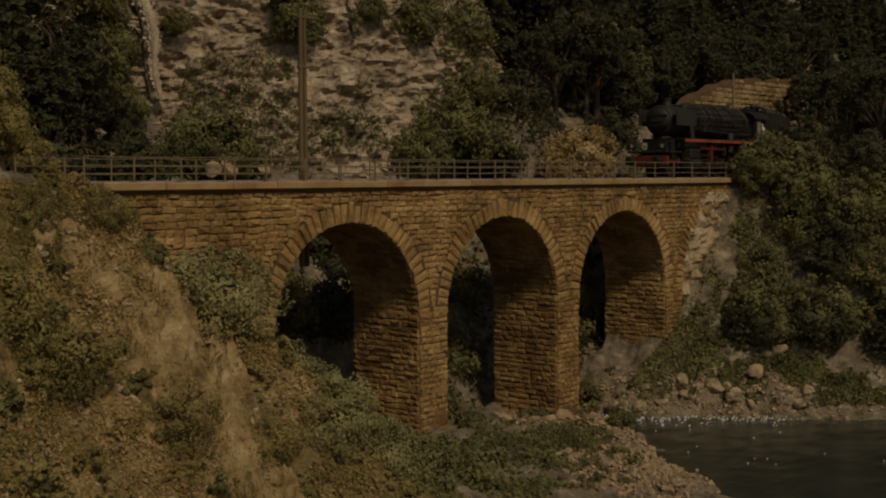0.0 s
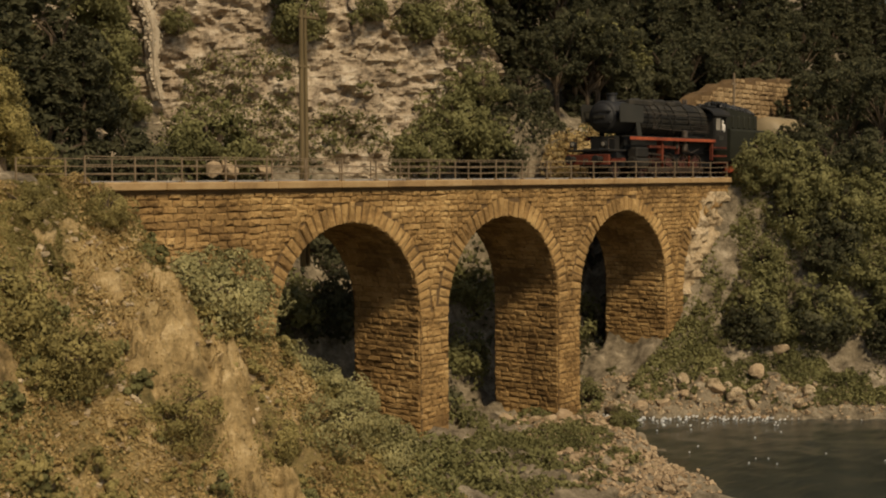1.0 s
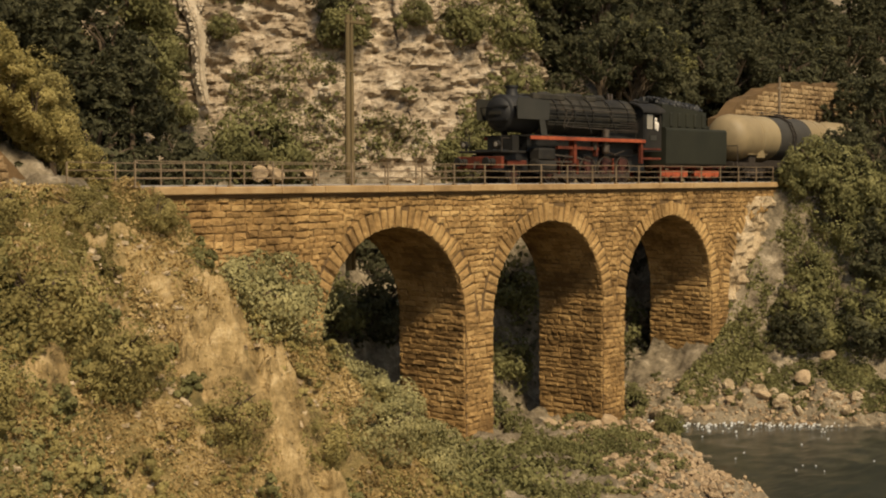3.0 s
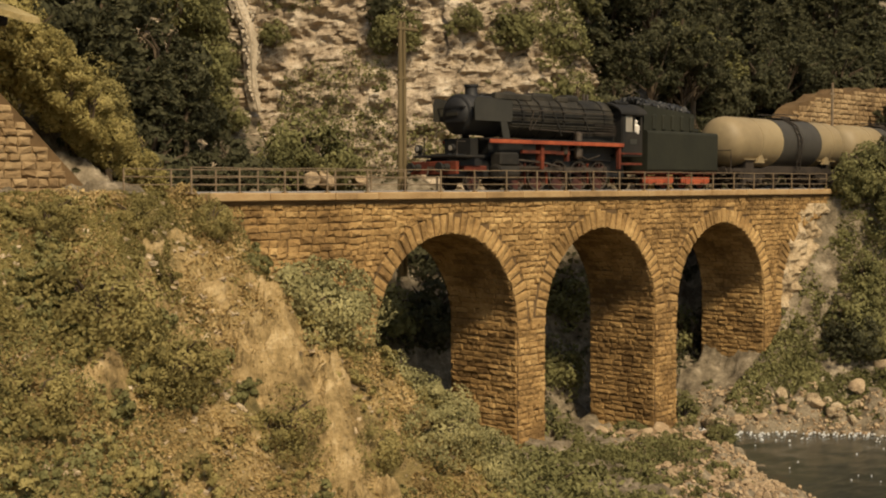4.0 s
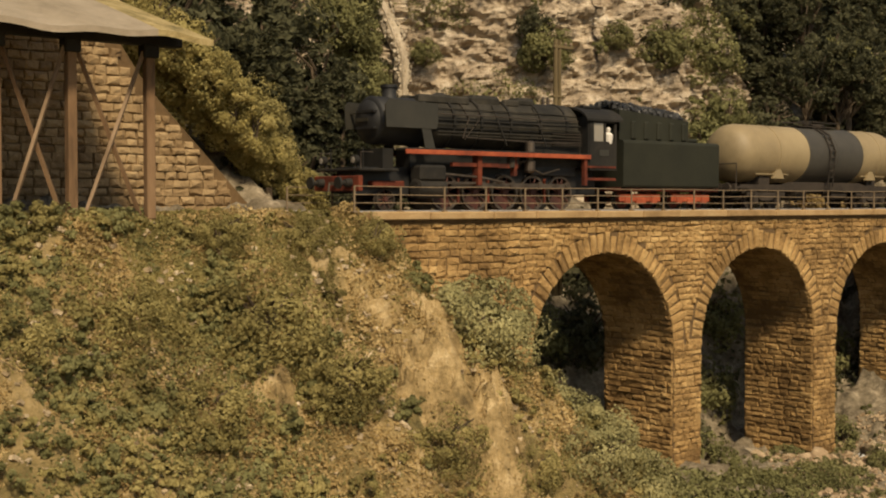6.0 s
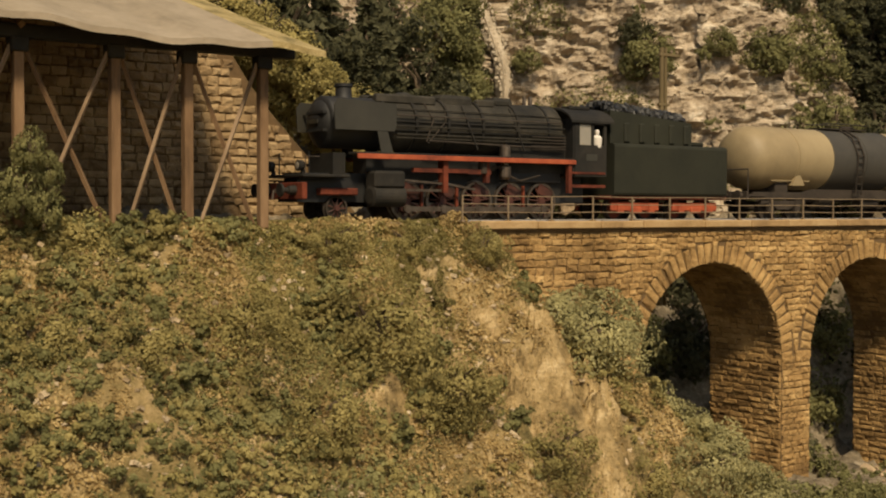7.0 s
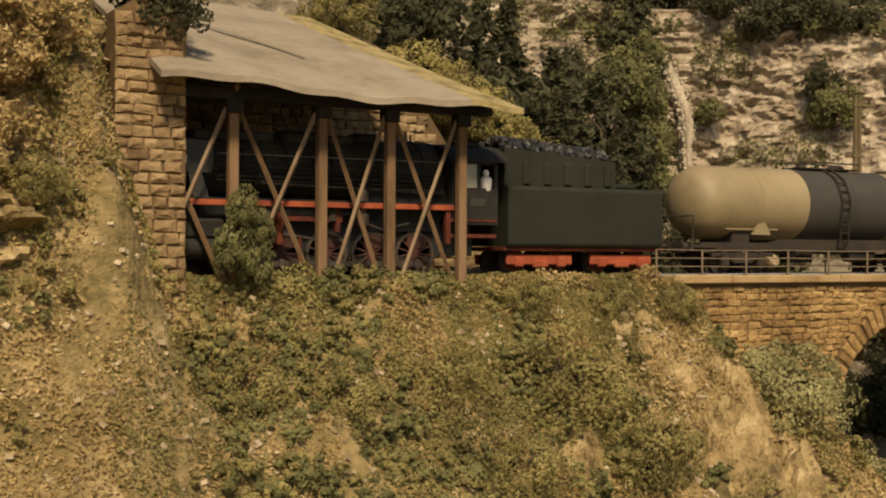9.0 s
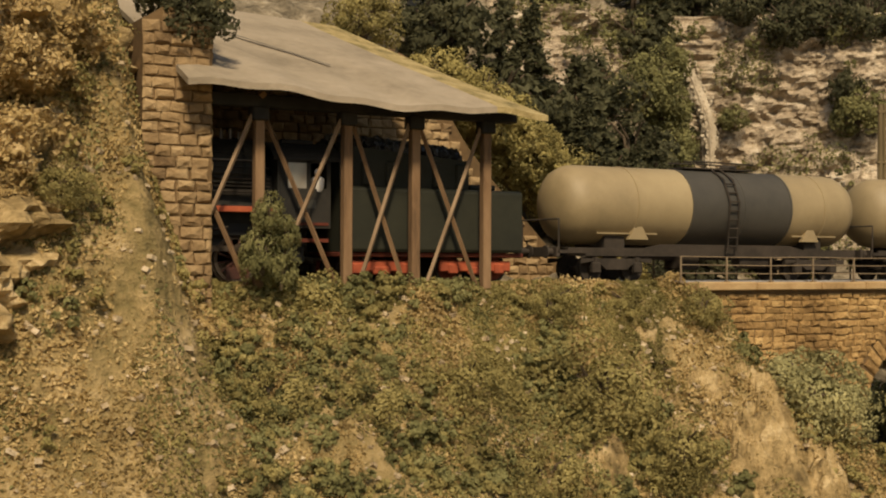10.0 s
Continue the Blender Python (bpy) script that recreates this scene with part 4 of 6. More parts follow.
# copies multiply by the prototype's own scale, so each prototype is first planted at scale one
plant("olive", -26.4, -2.9, 1.0, 3.5)
plant("yellow", -22.5, 10.8, 1.0, 13.2)
plant("green", -2.6, -3.4, 1.0, -7.2)
plant("dark", 4.0, 10.0, 1.0, 0.0)
plant("sage", -16.3, -3.1, 1.0, 3.0)
plant("straw", 27.0, 8.6, 1.0, 8.6)
plant("fir1", 40, 22, 1.0)
plant("fir2", 30, 18, 1.0)
plant("tree1", 62, 5.0, 1.0)
plant("tree2", 40, 15.0, 1.0)
for k, x, y, s, z in [
    # on the near hillside
    ("sage", -13.6, -3.8, 0.7, -0.2), ("sage", -11.2, -4.2, 0.75, -3.6), ("sage", -10.2, -5.4, 0.75, -4.4), ("sage", -12.6, -5.8, 0.75, -1.5), ("olive", -19.8, -0.9, 0.42, 6.6),
    ("olive", -24.5, -5.4, 0.6, 1.6), ("olive", -31.5, -2.6, 0.5, 4.2), ("olive", -35.5, -3.0, 0.6, 3.6), ("olive", -30, -5.2, 0.65, 1.2),
    ("sage", -13.8, -7.6, 0.7, -2.1), ("sage", -11.4, -7.4, 0.72, -3.5), ("olive", -17.0, -7.2, 0.55, -2.2), ("olive", -21.0, -6.6, 0.6, -0.8), ("olive", -38.6, -2.4, 0.6, 4.0), ("olive", -42.6, -2.6, 0.7, 5.4),
    ("olive", -45.6, -3.4, 0.35, 10.6), ("dark", -40.4, 0.2, 0.5, 16.6), ("dark", -40.8, 1.6, 0.55, 17.6), ("olive", -43.5, -4.6, 0.5, 2.4), ("olive", -41.4, -3.4, 0.4, 4.6),
    ("olive", -26.8, -0.6, 0.4, 6.8), ("olive", -23.0, -0.6, 0.42, 6.6),
    # at the foot of the piers
    ("green", -7.6, -6.4, 0.8, -5.4), ("green", -9.2, -8.0, 0.75, -4.8), ("green", -5.6, -8.4, 0.75, -6.6), ("sage", -11.4, -5.6, 0.8, -3.0),
    ("green", -3.4, -6.6, 0.9, -6.4), ("green", -0.4, -7.8, 0.8, -7.0), ("green", -6.4, -7.0, 0.9, -6.0), ("green", 2.4, -9.0, 0.5, -7.0), ("green", 15.2, -2.6, 0.3, -6.8),
    ("green", -5.6, -4.8, 0.7, -7.4), ("green", 0.6, -5.0, 0.8, -8.0), ("green", 3.2, -2.4, 0.5, -7.0), ("green", -4.6, -7.8, 0.9, -8.4), ("green", -7.6, -2.6, 0.8, -5.4),
    ("green", 16.2, -2.0, 0.38, -6.8), ("green", 5.6, 2.6, 0.7, -6.2), ("green", 18.4, 2.2, 0.55, -6.2), ("dark", 8.0, 6.6, 0.9, -5.4),
    # behind the viaduct, under the arches
    ("green", -3.0, 8.2, 1.0, -4.0), ("green", 0.5, 11.6, 1.1, 0.4), ("green", 9.5, 10.6, 1.0, -0.6), ("green", 13.0, 8.6, 0.9, -3.6), ("green", 17.0, 11.4, 1.0, 0.5),
    ("dark", 21.0, 9.4, 1.0, -1.5), ("green", 25.0, 8.0, 0.9, -2.0), ("dark", 6.4, 13.6, 0.9, 3.6), ("dark", 12.6, 13.0, 0.8, 3.0), ("dark", 26.5, 10.5, 0.9, 2.0), ("green", -5.5, 11.0, 1.0, 0.4),
    # along the far side of the track
    ("green", 0.6, 17.0, 1.0, 10.2), ("green", -1.4, 17.4, 0.7, 9.2), ("green", 2.8, 16.8, 0.7, 9.0), ("dark", -6.0, 15.6, 0.9, 8.4), ("green", 14.2, 12.4, 0.8, 9.6), ("green", 17.6, 12.0, 0.95, 11.0),
    ("green", 20.5, 12.2, 0.8, 10.6), ("straw", 25.0, 8.2, 0.5, 8.2), ("straw", 29.4, 9.0, 0.65, 10.0), ("dark", 22.5, 12.6, 0.9, 9.2), ("green", 32.0, 11.0, 0.9, 9.4),
    ("dark", 36.0, 12.0, 0.9, 11.0), ("dark", 41.0, 13.5, 1.0, 14.6), ("dark", 47.0, 13.5, 1.0, 16.4), ("dark", 54.0, 14.0, 1.1, 17.6), ("dark", 36.5, 15.5, 0.9, 13.0), ("dark", 44, 17, 1.0, 17), ("dark", 60, 13, 1.2, 17),
    # on the cliff
    ("green", 0.4, 26.6, 0.7, 14.0), ("dark", -1.6, 25.4, 0.8, 12.0), ("green", 2.6, 27.0, 0.42, 12.4), ("green", 1.6, 27.6, 0.6, 16.4),
    ("green", 6.2, 27.0, 0.42, 18.4), ("green", 13.0, 22.4, 0.78, 18.8), ("dark", 12.2, 22.6, 0.5, 20.4), ("green", 21.2, 18.7, 0.75, 19.2), ("green", 25.9, 17.8, 0.85, 18.8), ("green", 21.9, 16.4, 0.9, 12.4),
    ("green", 17.6, 19.6, 0.45, 19.8), ("green", 1.6, 29.4, 0.6, 20.4), ("green", 2.2, 29.0, 0.5, 18.6), ("dark", 0.6, 30.6, 0.9, 23.6), ("green", 2.0, 30.8, 0.8, 24.4), ("dark", 10.0, 26.4, 0.8, 25.0), ("dark", 12.6, 25.2, 0.9, 25.4),
    ("dark", 16.0, 24.0, 0.9, 25.2), ("dark", 20.0, 22.6, 1.0, 24.6), ("dark", 24.5, 21.0, 1.0, 23.6), ("dark", 29.0, 20.0, 1.0, 22.4), ("dark", 7.6, 28.0, 0.6, 26.2), ("dark", 28.5, 14.8, 0.9, 13.6), ("green", 24.6, 15.4, 0.7, 14.4),
    ("green", -4.4, 21.4, 0.8, 15.0), ("green", -3.4, 22.4, 0.7, 18.0), ("green", -3.0, 22.6, 0.6, 21.0), ("dark", -6.6, 20.4, 0.8, 12.0), ("green", -6.0, 21.0, 0.8, 19.0),
    # right bank
    ("green", 28.5, -2.6, 0.4, -1.4), ("green", 31.0, -2.5, 0.45, 0.6), ("green", 27.0, -2.6, 0.34, -2.8), ("green", 32.6, -3.4, 0.5, -0.8), ("green", 29.6, -4.4, 0.4, -3.0),
    ("dark", 46.0, 0.2, 1.1, 8.6), ("dark", 50.5, -0.6, 1.3, 9.0), ("dark", 44.0, -0.4, 0.8, 10.5),
    ("green", 24.0, -3.6, 0.3, -5.6), ("green", 26.0, -6.0, 0.32, -6.0), ("green", 29.0, -3.2, 0.36, -3.4), ("green", 26.0, -2.0, 0.36, -4.4),
]:
    plant(k, x, y, s, z)
for x, s_, z, tall in ((-38.3, 0.3, 8.7, 1.5), (-37.6, 0.27, 8.2, 1.3), (-38.0, 0.24, 10.0, 1.4), (-37.4, 0.2, 9.4, 1.3)):
    plant("green", x, -0.5, s_, z, tall)
for i in range(85):
    u, v = rng.uniform(5.2, 15.5), rng.uniform(-15, -0.8)
    x = 18 + (16.4 * u - 10 * v) / 13
    if u < 11.5 and v > -3.4:
        continue
    plant("green" if rng.random() < 0.75 else "dark", x, v, rng.uniform(0.42, 0.95), height_at(x, v) + rng.uniform(0.2, 1.2))


def clumps(name, spots, material, label, each=420, leaf=0.08):
    """Low scrub cushions, too many to count, as one mesh: spots of x, y, z, radius."""
    P, W = [], []
    for i, (x, y, z, r) in enumerate(spots):
        q, ways = crown_points(int(each * min(1.6, (r / 0.7) ** 1.5)), (r, r, r * 0.8), 13, 300 + i, 0.7, ways=True)
        P.append(q + np.array([x, y, z]))
        W.append(ways)
    V, F = leaf_quads(np.concatenate(P), leaf, out=np.concatenate(W))
    return tagged(new(name, sheet_mesh(name, V, F, material, False)), label, "scrub", kind="stuff")


hill, green_hill, bank, ledge = [], [], [], []
for i in range(1500):
    x, y = rng.uniform(-47, -11), rng.uniform(-11, 0.3)
    z = height_at(x, y)
    if z < -6 or ((x + 20.8 + 0.55 * (y + 4)) / 2.2) ** 2 + ((y + 5.6) / 4.0) ** 2 < rng.uniform(0.55, 1) or ((x + 27.2) / 1.2) ** 2 + ((y + 4.9) / 0.7) ** 2 < 1:
        continue
    if -27 < x < -13.5 and rng.random() < (0.92 if y > -3.2 else 0.6):
        continue
    if x < -40.5 and rng.random() < 0.75 or float(fbm(x * 0.3, y * 0.4, 14.0, 2)) < -0.45:
        continue
    (hill if rng.random() < (0.55 if x < -26 else 0.8) else green_hill).append((x, y, z + rng.uniform(-0.25, 0.1), rng.uniform(0.32, 0.95)))
for i in range(46):
    x, y = rng.uniform(-41, -21), rng.uniform(-0.45, 0.0)
    hill.append((x, y, height_at(x, y) + 0.05, rng.uniform(0.25, 0.45)))
for i in range(230):
    x, y = rng.uniform(-8, 30), rng.uniform(-12, 3)
    if near_shore(x, y) < -1.5 or far_shore(x, y) > 1.2:
        bank.append((x, y, height_at(x, y), rng.uniform(0.25, 0.8)))
for i in range(50):
    x = rng.uniform(-8, 32)
    base = float(np.interp(x, [-10, -2, 3, 9, 15, 21, 27, 33], [25, 25.5, 25.5, 21, 17, 14.6, 13.4, 14.5]))
    z = rng.uniform(8, 25)
    if abs(x - float(np.interp(z, PATH_Z, PATH_X))) < 2.0:
        continue
    ledge.append((x, base + 0.3 * (z - 4.5) - 1.0, z, rng.uniform(0.3, 1.1) * (1.3 if z > 17 else 0.8)))
clumps("scrub_clumps", hill, OLIVE, "olive scrub cushions over the dry hillside")
clumps("scrub_clumps", green_hill, GREEN, "green scrub cushions over the dry hillside")
clumps("scrub_clumps", bank, GREEN, "green weeds between the stones of the bank")
clumps("scrub_clumps", ledge, GREEN, "green scrub on the ledges of the cliff")


def cover_on(ob, n, material, label, leaf, lift, density, seed):
    """Leaves and grass stuck over a rock face, in patches."""
    co = np.empty(len(ob.data.vertices) * 3, np.float32)
    ob.data.vertices.foreach_get("co", co)
    co = co.reshape(-1, 3) / K
    P = co[nrng.integers(0, len(co), n)] + nrng.normal(size=(n, 3)) * 0.1
    t = fbm(P[:, 0] * density + seed, P[:, 1] * density, P[:, 2] * density, 3)
    P = P[t > nrng.uniform(0.05, 0.35, n)]
    P += np.array([0, -1, 0.3]) * nrng.uniform(0, lift, (len(P), 1))
    V, F = leaf_quads(P, leaf)
    return tagged(new("scrub", sheet_mesh("scrub", V, F, material, False)), label, "scrub", kind="stuff")


cover_on(crag_face, 42000, OLIVE, "olive growth on the ochre crag", 0.09, 0.5, 0.3, 3.0)
cover_on(crag_face, 70000, STRAW, "dry straw grass on the ochre crag", 0.1, 0.3, 0.45, 8.0)
cover_on(cliff_face, 60000, GREEN, "green growth in the clefts of the cliff", 0.12, 0.4, 0.28, 5.0)
# ivy and creepers running down beside the gallery wall
for i in range(9):
    t = i / 8
    plant("yellow", -24.5 + 8.6 * t, 8.6 + 0.8 * t, 0.62 - 0.16 * t, 15.6 - 7.0 * t + 0.4 * math.sin(5 * t))
    plant("yellow", -25.5 + 7.6 * t, 10.4, 0.7 - 0.15 * t, 16.6 - 6.6 * t)
for x, y, s, z in ((-17.0, 13.0, 0.9, 12.0), (-13.0, 13.6, 1.0, 8.6), (-20.5, 13.5, 1.0, 16.0), (-12.0, 17.0, 1.1, 12), (-16, 17.5, 1.1, 16), (-8.6, 18.6, 1.0, 14.6), (-10.4, 20.0, 1.0, 18), (-24, 13, 1, 19.5), (-29, 11.5, 0.7, 19.4)):
    plant("dark" if s > 0.95 else "olive", x, y, s, z)
for x, y, s, z in ((-13.5, 15.5, 1.0, 10.0), (-17.5, 15.5, 1.0, 14.0), (-21.5, 16, 0.9, 18)):
    plant("fir2", x, y, s, z - 2)
for x, y, s, z in ((-9.0, 16.0, 0.8, 8.0), (-11.5, 14.5, 0.75, 7.5), (-8.2, 18.0, 0.75, 9.0), (-15.5, 13.4, 0.8, 9.0), (-12.6, 18.5, 1.0, 10.0), (-19.5, 15.0, 0.9, 13.5)):
    plant("fir2", x, y, s, z)
# conifers over the far slope
for i in range(120):
    x = rng.uniform(-30, 150)
    y = rng.uniform(17, 44) if x > 26 else rng.uniform(29, 46)
    if x < 26 and rng.random() < 0.3:
        continue
    plant("fir1" if rng.random() < 0.55 else "fir2", x, y, rng.uniform(0.75, 1.15))
for i in range(34):
    plant("fir1", 88 + 3.2 * i + rng.uniform(-1.2, 1.2), rng.uniform(20, 46), rng.uniform(0.95, 1.3))
for i in range(26):
    plant("tree2" if rng.random() < 0.12 else "tree1", rng.uniform(30, 95), rng.uniform(12.5, 26), rng.uniform(0.7, 1.05))
for x, y, s in ((56, 1.5, 1.1), (62, 5.0, 1.1), (66, 0, 1.2), (72, 4, 1.2), (58, -4, 1.0), (48, -5, 0.8)):
    plant("tree1", x, y, s)


for x, y, z, s in ((11, 28, 24, 0.8), (15, 26, 24, 0.9), (18.5, 25, 23.5, 0.85), (23, 24, 23, 0.9), (27, 22, 22, 0.9), (8, 30, 25, 0.7), (4, 33, 24.5, 0.8)):
    plant("fir2", x, y, s, z)


def cover(name, n, xr, yr, keep, material, label, leaf=0.13, lift=0.25, density=0.28, seed=0.0, thin=lambda x, y: 0.0):
    """Low scrub over the ground in tufts: many small leaves where keep() allows."""
    x, y = nrng.uniform(*xr, n), nrng.uniform(*yr, n)
    tuft = fbm(x * density + seed, y * density, seed, 3) + 0.35 * vnoise(x * 1.6, y * 1.6, seed + 2)
    ok = keep(x, y) & (tuft > nrng.uniform(-0.12, 0.3, n) + thin(x, y))
    x, y, tuft = x[ok], y[ok], tuft[ok]
    bump = np.clip(tuft, 0, 1.2) * (0.4 + 0.6 * np.abs(vnoise(x * 1.3, y * 1.3, seed + 4)))
    z = ground(x, y) + lift * nrng.uniform(0.0, 1.0, len(x)) ** 0.6 * (0.25 + 3.2 * bump)
    V, F = leaf_quads(np.stack([x, y, z], 1), leaf)
    return tagged(new(name, sheet_mesh(name, V, F, material, False)), label, "scrub", kind="stuff")


for count, material, label, leaf, grain, seed in ((11000, STRAW, "dry straw grass in the creases of the outcrop", 0.06, 0.9, 51.0), (20000, OLIVE, "olive turf creeping over the outcrop", 0.065, 0.6, 57.0)):
    pick = nrng.integers(0, len(OUT_V), count)
    pick = pick[OUT_M[pick] > -0.35]
    P = OUT_V[pick] + nrng.normal(size=(len(pick), 3)) * 0.07
    tuft = fbm(P[:, 0] * grain + seed, P[:, 1] * grain, seed, 4) - 0.55 * OUT_M[pick]
    P = P[tuft > nrng.uniform(-0.3, 0.15, len(P))]
    P[:, 2] += nrng.uniform(0, 0.14, len(P))
    V, F = leaf_quads(P, leaf)
    tagged(new("turf", sheet_mesh("turf", V, F, material, False)), label, "turf", kind="stuff")

shoulder = lambda x, y: 0.35 * np.clip((x + 29) / 6, 0, 1) * np.clip((-9 - x) / 5, 0, 1)
bare = lambda x, y: ((x + 20.6 + 0.55 * (y + 4)) / 2.8) ** 2 + ((y + 5.6) / 4.4) ** 2 > 0.6 + 0.6 * (vnoise(x * 0.6, y * 0.6, 4.0) + 0.3)
cover("scrub", 130000, (-50, -8), (-13, 0.4), lambda x, y: bare(x, y) & (x < -9), OLIVE, "low olive scrub over the dry hillside", seed=2.0, lift=0.22, leaf=0.075, thin=shoulder)
cover("scrub", 60000, (-50, -8), (-13, 0.6), lambda x, y: bare(x, y) & (x < -9) & (x > -50), GREEN, "patchy green groundcover on the hillside", seed=8.0, lift=0.2, leaf=0.075, thin=shoulder, density=0.4)
cover("turf", 120000, (-31, -14.5), (-3.6, 0.85), lambda x, y: bare(x, y), OLIVE, "short worn olive turf along the shoulder of the slope", leaf=0.055, lift=0.07, density=0.5, seed=17.0, thin=lambda x, y: -0.9 + 0.5 * np.clip(-y - 1.5, 0, 2))
cover("turf", 60000, (-42, -19), (-0.5, 0.85), lambda x, y: x < -19, OLIVE, "short turf along the edge of the track", leaf=0.07, lift=0.12, density=0.6, seed=19.0, thin=lambda x, y: -0.7)
cover("dry_grass", 130000, (-50, -10), (-13, 0.6), lambda x, y: x < -11, STRAW, "dry straw grass tufts on the hillside", leaf=0.085, seed=12.0, thin=lambda x, y: -0.3, lift=0.18, density=0.5)
cover("scrub", 60000, (-12, 16), (-12, 1), lambda x, y: near_shore(x, y) < -2.2, GREEN, "green weeds on the stony river bank", leaf=0.09, seed=5.0)
cover("scrub", 90000, (20, 50), (-14, 0), lambda x, y: far_shore(x, y) > 0.6, GREEN, "green weeds on the far bank", leaf=0.13, seed=6.0, thin=lambda x, y: -0.25)
cover("scrub", 90000, (-20, 160), (5, 50), lambda x, y: (x > 18) | (y < 40), DARKGREEN, "dark undergrowth on the wooded slope", leaf=0.2, seed=7.0, lift=0.5)
cover("scrub", 60000, (18, 80), (6, 22), lambda x, y: x > 20, DARKGREEN, "dark undergrowth beside the track", leaf=0.18, seed=9.0, lift=0.5)


# ---- rubble on the open slopes ----
g, rub = Geo(), random.Random(19)
for i in range(5200):
    x, y = rub.uniform(-48, -11), rub.uniform(-12, 0.2)
    open_ = ((x + 21.0 + 0.5 * (y + 4)) / 3.2) ** 2 + ((y + 4.4) / 3.6) ** 2 < 1
    if not open_ and rub.random() < 0.62:
        continue
    z = float(ground(x, y))
    r = rub.choice((0.04, 0.06, 0.08, 0.12)) * rub.uniform(0.7, 1.3) * (1.2 if open_ else 1)
    g.box((x - r, y - r * 0.7, z - r * 0.5), (x + r * 1.1, y + r * 0.7, z + r * 0.55), Euler((rub.uniform(-0.5, 0.9), rub.uniform(-0.6, 0.6), rub.uniform(0, 3))).to_matrix(), (x, y, z))
tagged(part("rubble", g, PALEROCK), "loose ochre rubble on the dry hillside", "rubble", kind="stuff")


# ---- boulders ----
def boulder_mesh(seed):
    bm = bmesh.new()
    bmesh.ops.create_icosphere(bm, subdivisions=2, radius=1)
    q = random.Random(seed)
    cuts = [(Vector((q.gauss(0, 1), q.gauss(0, 1), q.gauss(0, 1))).normalized(), q.uniform(0.45, 0.8)) for _ in range(9)]
    for v in bm.verts:
        for nrm, d in cuts:
            over = v.co.dot(nrm) - d
            if over > 0:
                v.co -= nrm * over * 0.92
        v.co += v.normal * 0.05 * noise.noise(v.co * 3 + Vector((seed, 0, 0)))
        v.co *= K
    me = bpy.data.meshes.new("boulder")
    bm.to_mesh(me)
    bm.free()
    me.materials.append(ROCK)
    return me


kinds = [boulder_mesh(i) for i in range(6)]
pale_kinds = [boulder_mesh(i + 20) for i in range(6)]
for me in pale_kinds:
    me.materials[0] = PALEROCK


def boulder(x, y, r, label="angular tan boulder on the river bank", group="bank boulders"):
    ob = new("boulder", kinds[rng.randrange(6)])
    ob.matrix_basis = pose(K * x, K * y, K * (height_at(x, y) + 0.2 * r), rng.uniform(0, 360), rng.uniform(-30, 30), rng.uniform(0, 360)) @ Matrix.Diagonal((r, r * rng.uniform(0.7, 1), r * rng.uniform(0.55, 0.85), 1))
    return tagged(ob, label, "boulder", group)


made = 0
while made < 330:
    x, y = rng.uniform(1, 18), rng.uniform(-14, 1.6)
    s = near_shore(x, y)
    if -6.5 < s < 0.3 and not (13 < x < 14.6 and y > -0.1) and rng.random() < (1.0 if s > -4 else 0.4):
        boulder(x, y, rng.choice((0.12, 0.16, 0.2, 0.26, 0.34)) * rng.uniform(0.8, 1.2))
        made += 1
for x, y, r in ((10.6, -0.6, 0.7), (11.6, -0.8, 0.8), (9.4, -0.2, 0.6), (12.6, -1.0, 0.55), (8.6, 1.0, 0.6), (22, -3.2, 0.6), (24.6, -3.4, 0.5), (20.6, -2.2, 0.6), (26.4, -5.6, 0.7), (19.6, -1.2, 0.5), (23.5, -4.4, 0.5), (29, -6, 0.6)):
    boulder(x, y, r)
made = 0
while made < 34:
    x, y = rng.uniform(18, 32), rng.uniform(-9, 0.5)
    if 0.1 < far_shore(x, y) < 2.6:
        boulder(x, y, rng.uniform(0.22, 0.6), "pale flat rock at the foot of the far bank").data = pale_kinds[made % 6]
        made += 1
g, shingle = Geo(), random.Random(41)
while len(g.f) < 6 * 3600:
    x, y = shingle.uniform(-2, 30), shingle.uniform(-15, 2)
    s, u = near_shore(x, y), far_shore(x, y)
    if not (-7 < s < 0.4 or 0 < u < 2.5):
        continue
    r = shingle.choice((0.04, 0.06, 0.09, 0.12)) * shingle.uniform(0.7, 1.3)
    z = float(ground(x, y)) + 0.3 * r
    g.box((x - r, y - r * 0.7, z - r * 0.6), (x + r * 1.1, y + r * 0.7, z + r * 0.55), Euler((shingle.uniform(-0.7, 0.7), shingle.uniform(-0.7, 0.7), shingle.uniform(0, 3))).to_matrix(), (x, y, z))
tagged(part("shingle", g, ROCK), "loose tan shingle along the stream", "shingle", kind="stuff")
for x, y, r in ((0.4, 15.2, 0.9), (-0.6, 15.4, 0.7), (3.4, 15.6, 0.6), (-5, 15, 0.8)):
    ob = boulder(x, y, r, "pale angular stone beside the track", "trackside stones")
    ob.location.z = K * 8.3
g = Geo()
for i in range(260):
    t = rng.random() ** 1.8
    x, y = 16.6 + rng.gauss(0, 0.9) + 8.5 * t, 0.2 - 9.2 * t + rng.gauss(0, 0.7)
    if near_shore(x, y) > 0 and far_shore(x, y) < 0.3:
        g.box((x, y, -7.16), (x + rng.uniform(0.05, 0.28), y + rng.uniform(0.03, 0.08), -7.1 + rng.uniform(0, 0.06)))
for i in range(22):
    x, y = rng.uniform(8, 28), rng.uniform(-22, -2)
    if near_shore(x, y) > 0.8 and far_shore(x, y) < -0.3:
        g.box((x, y, -7.18), (x + rng.uniform(0.04, 0.12), y + rng.uniform(0.02, 0.05), -7.11))
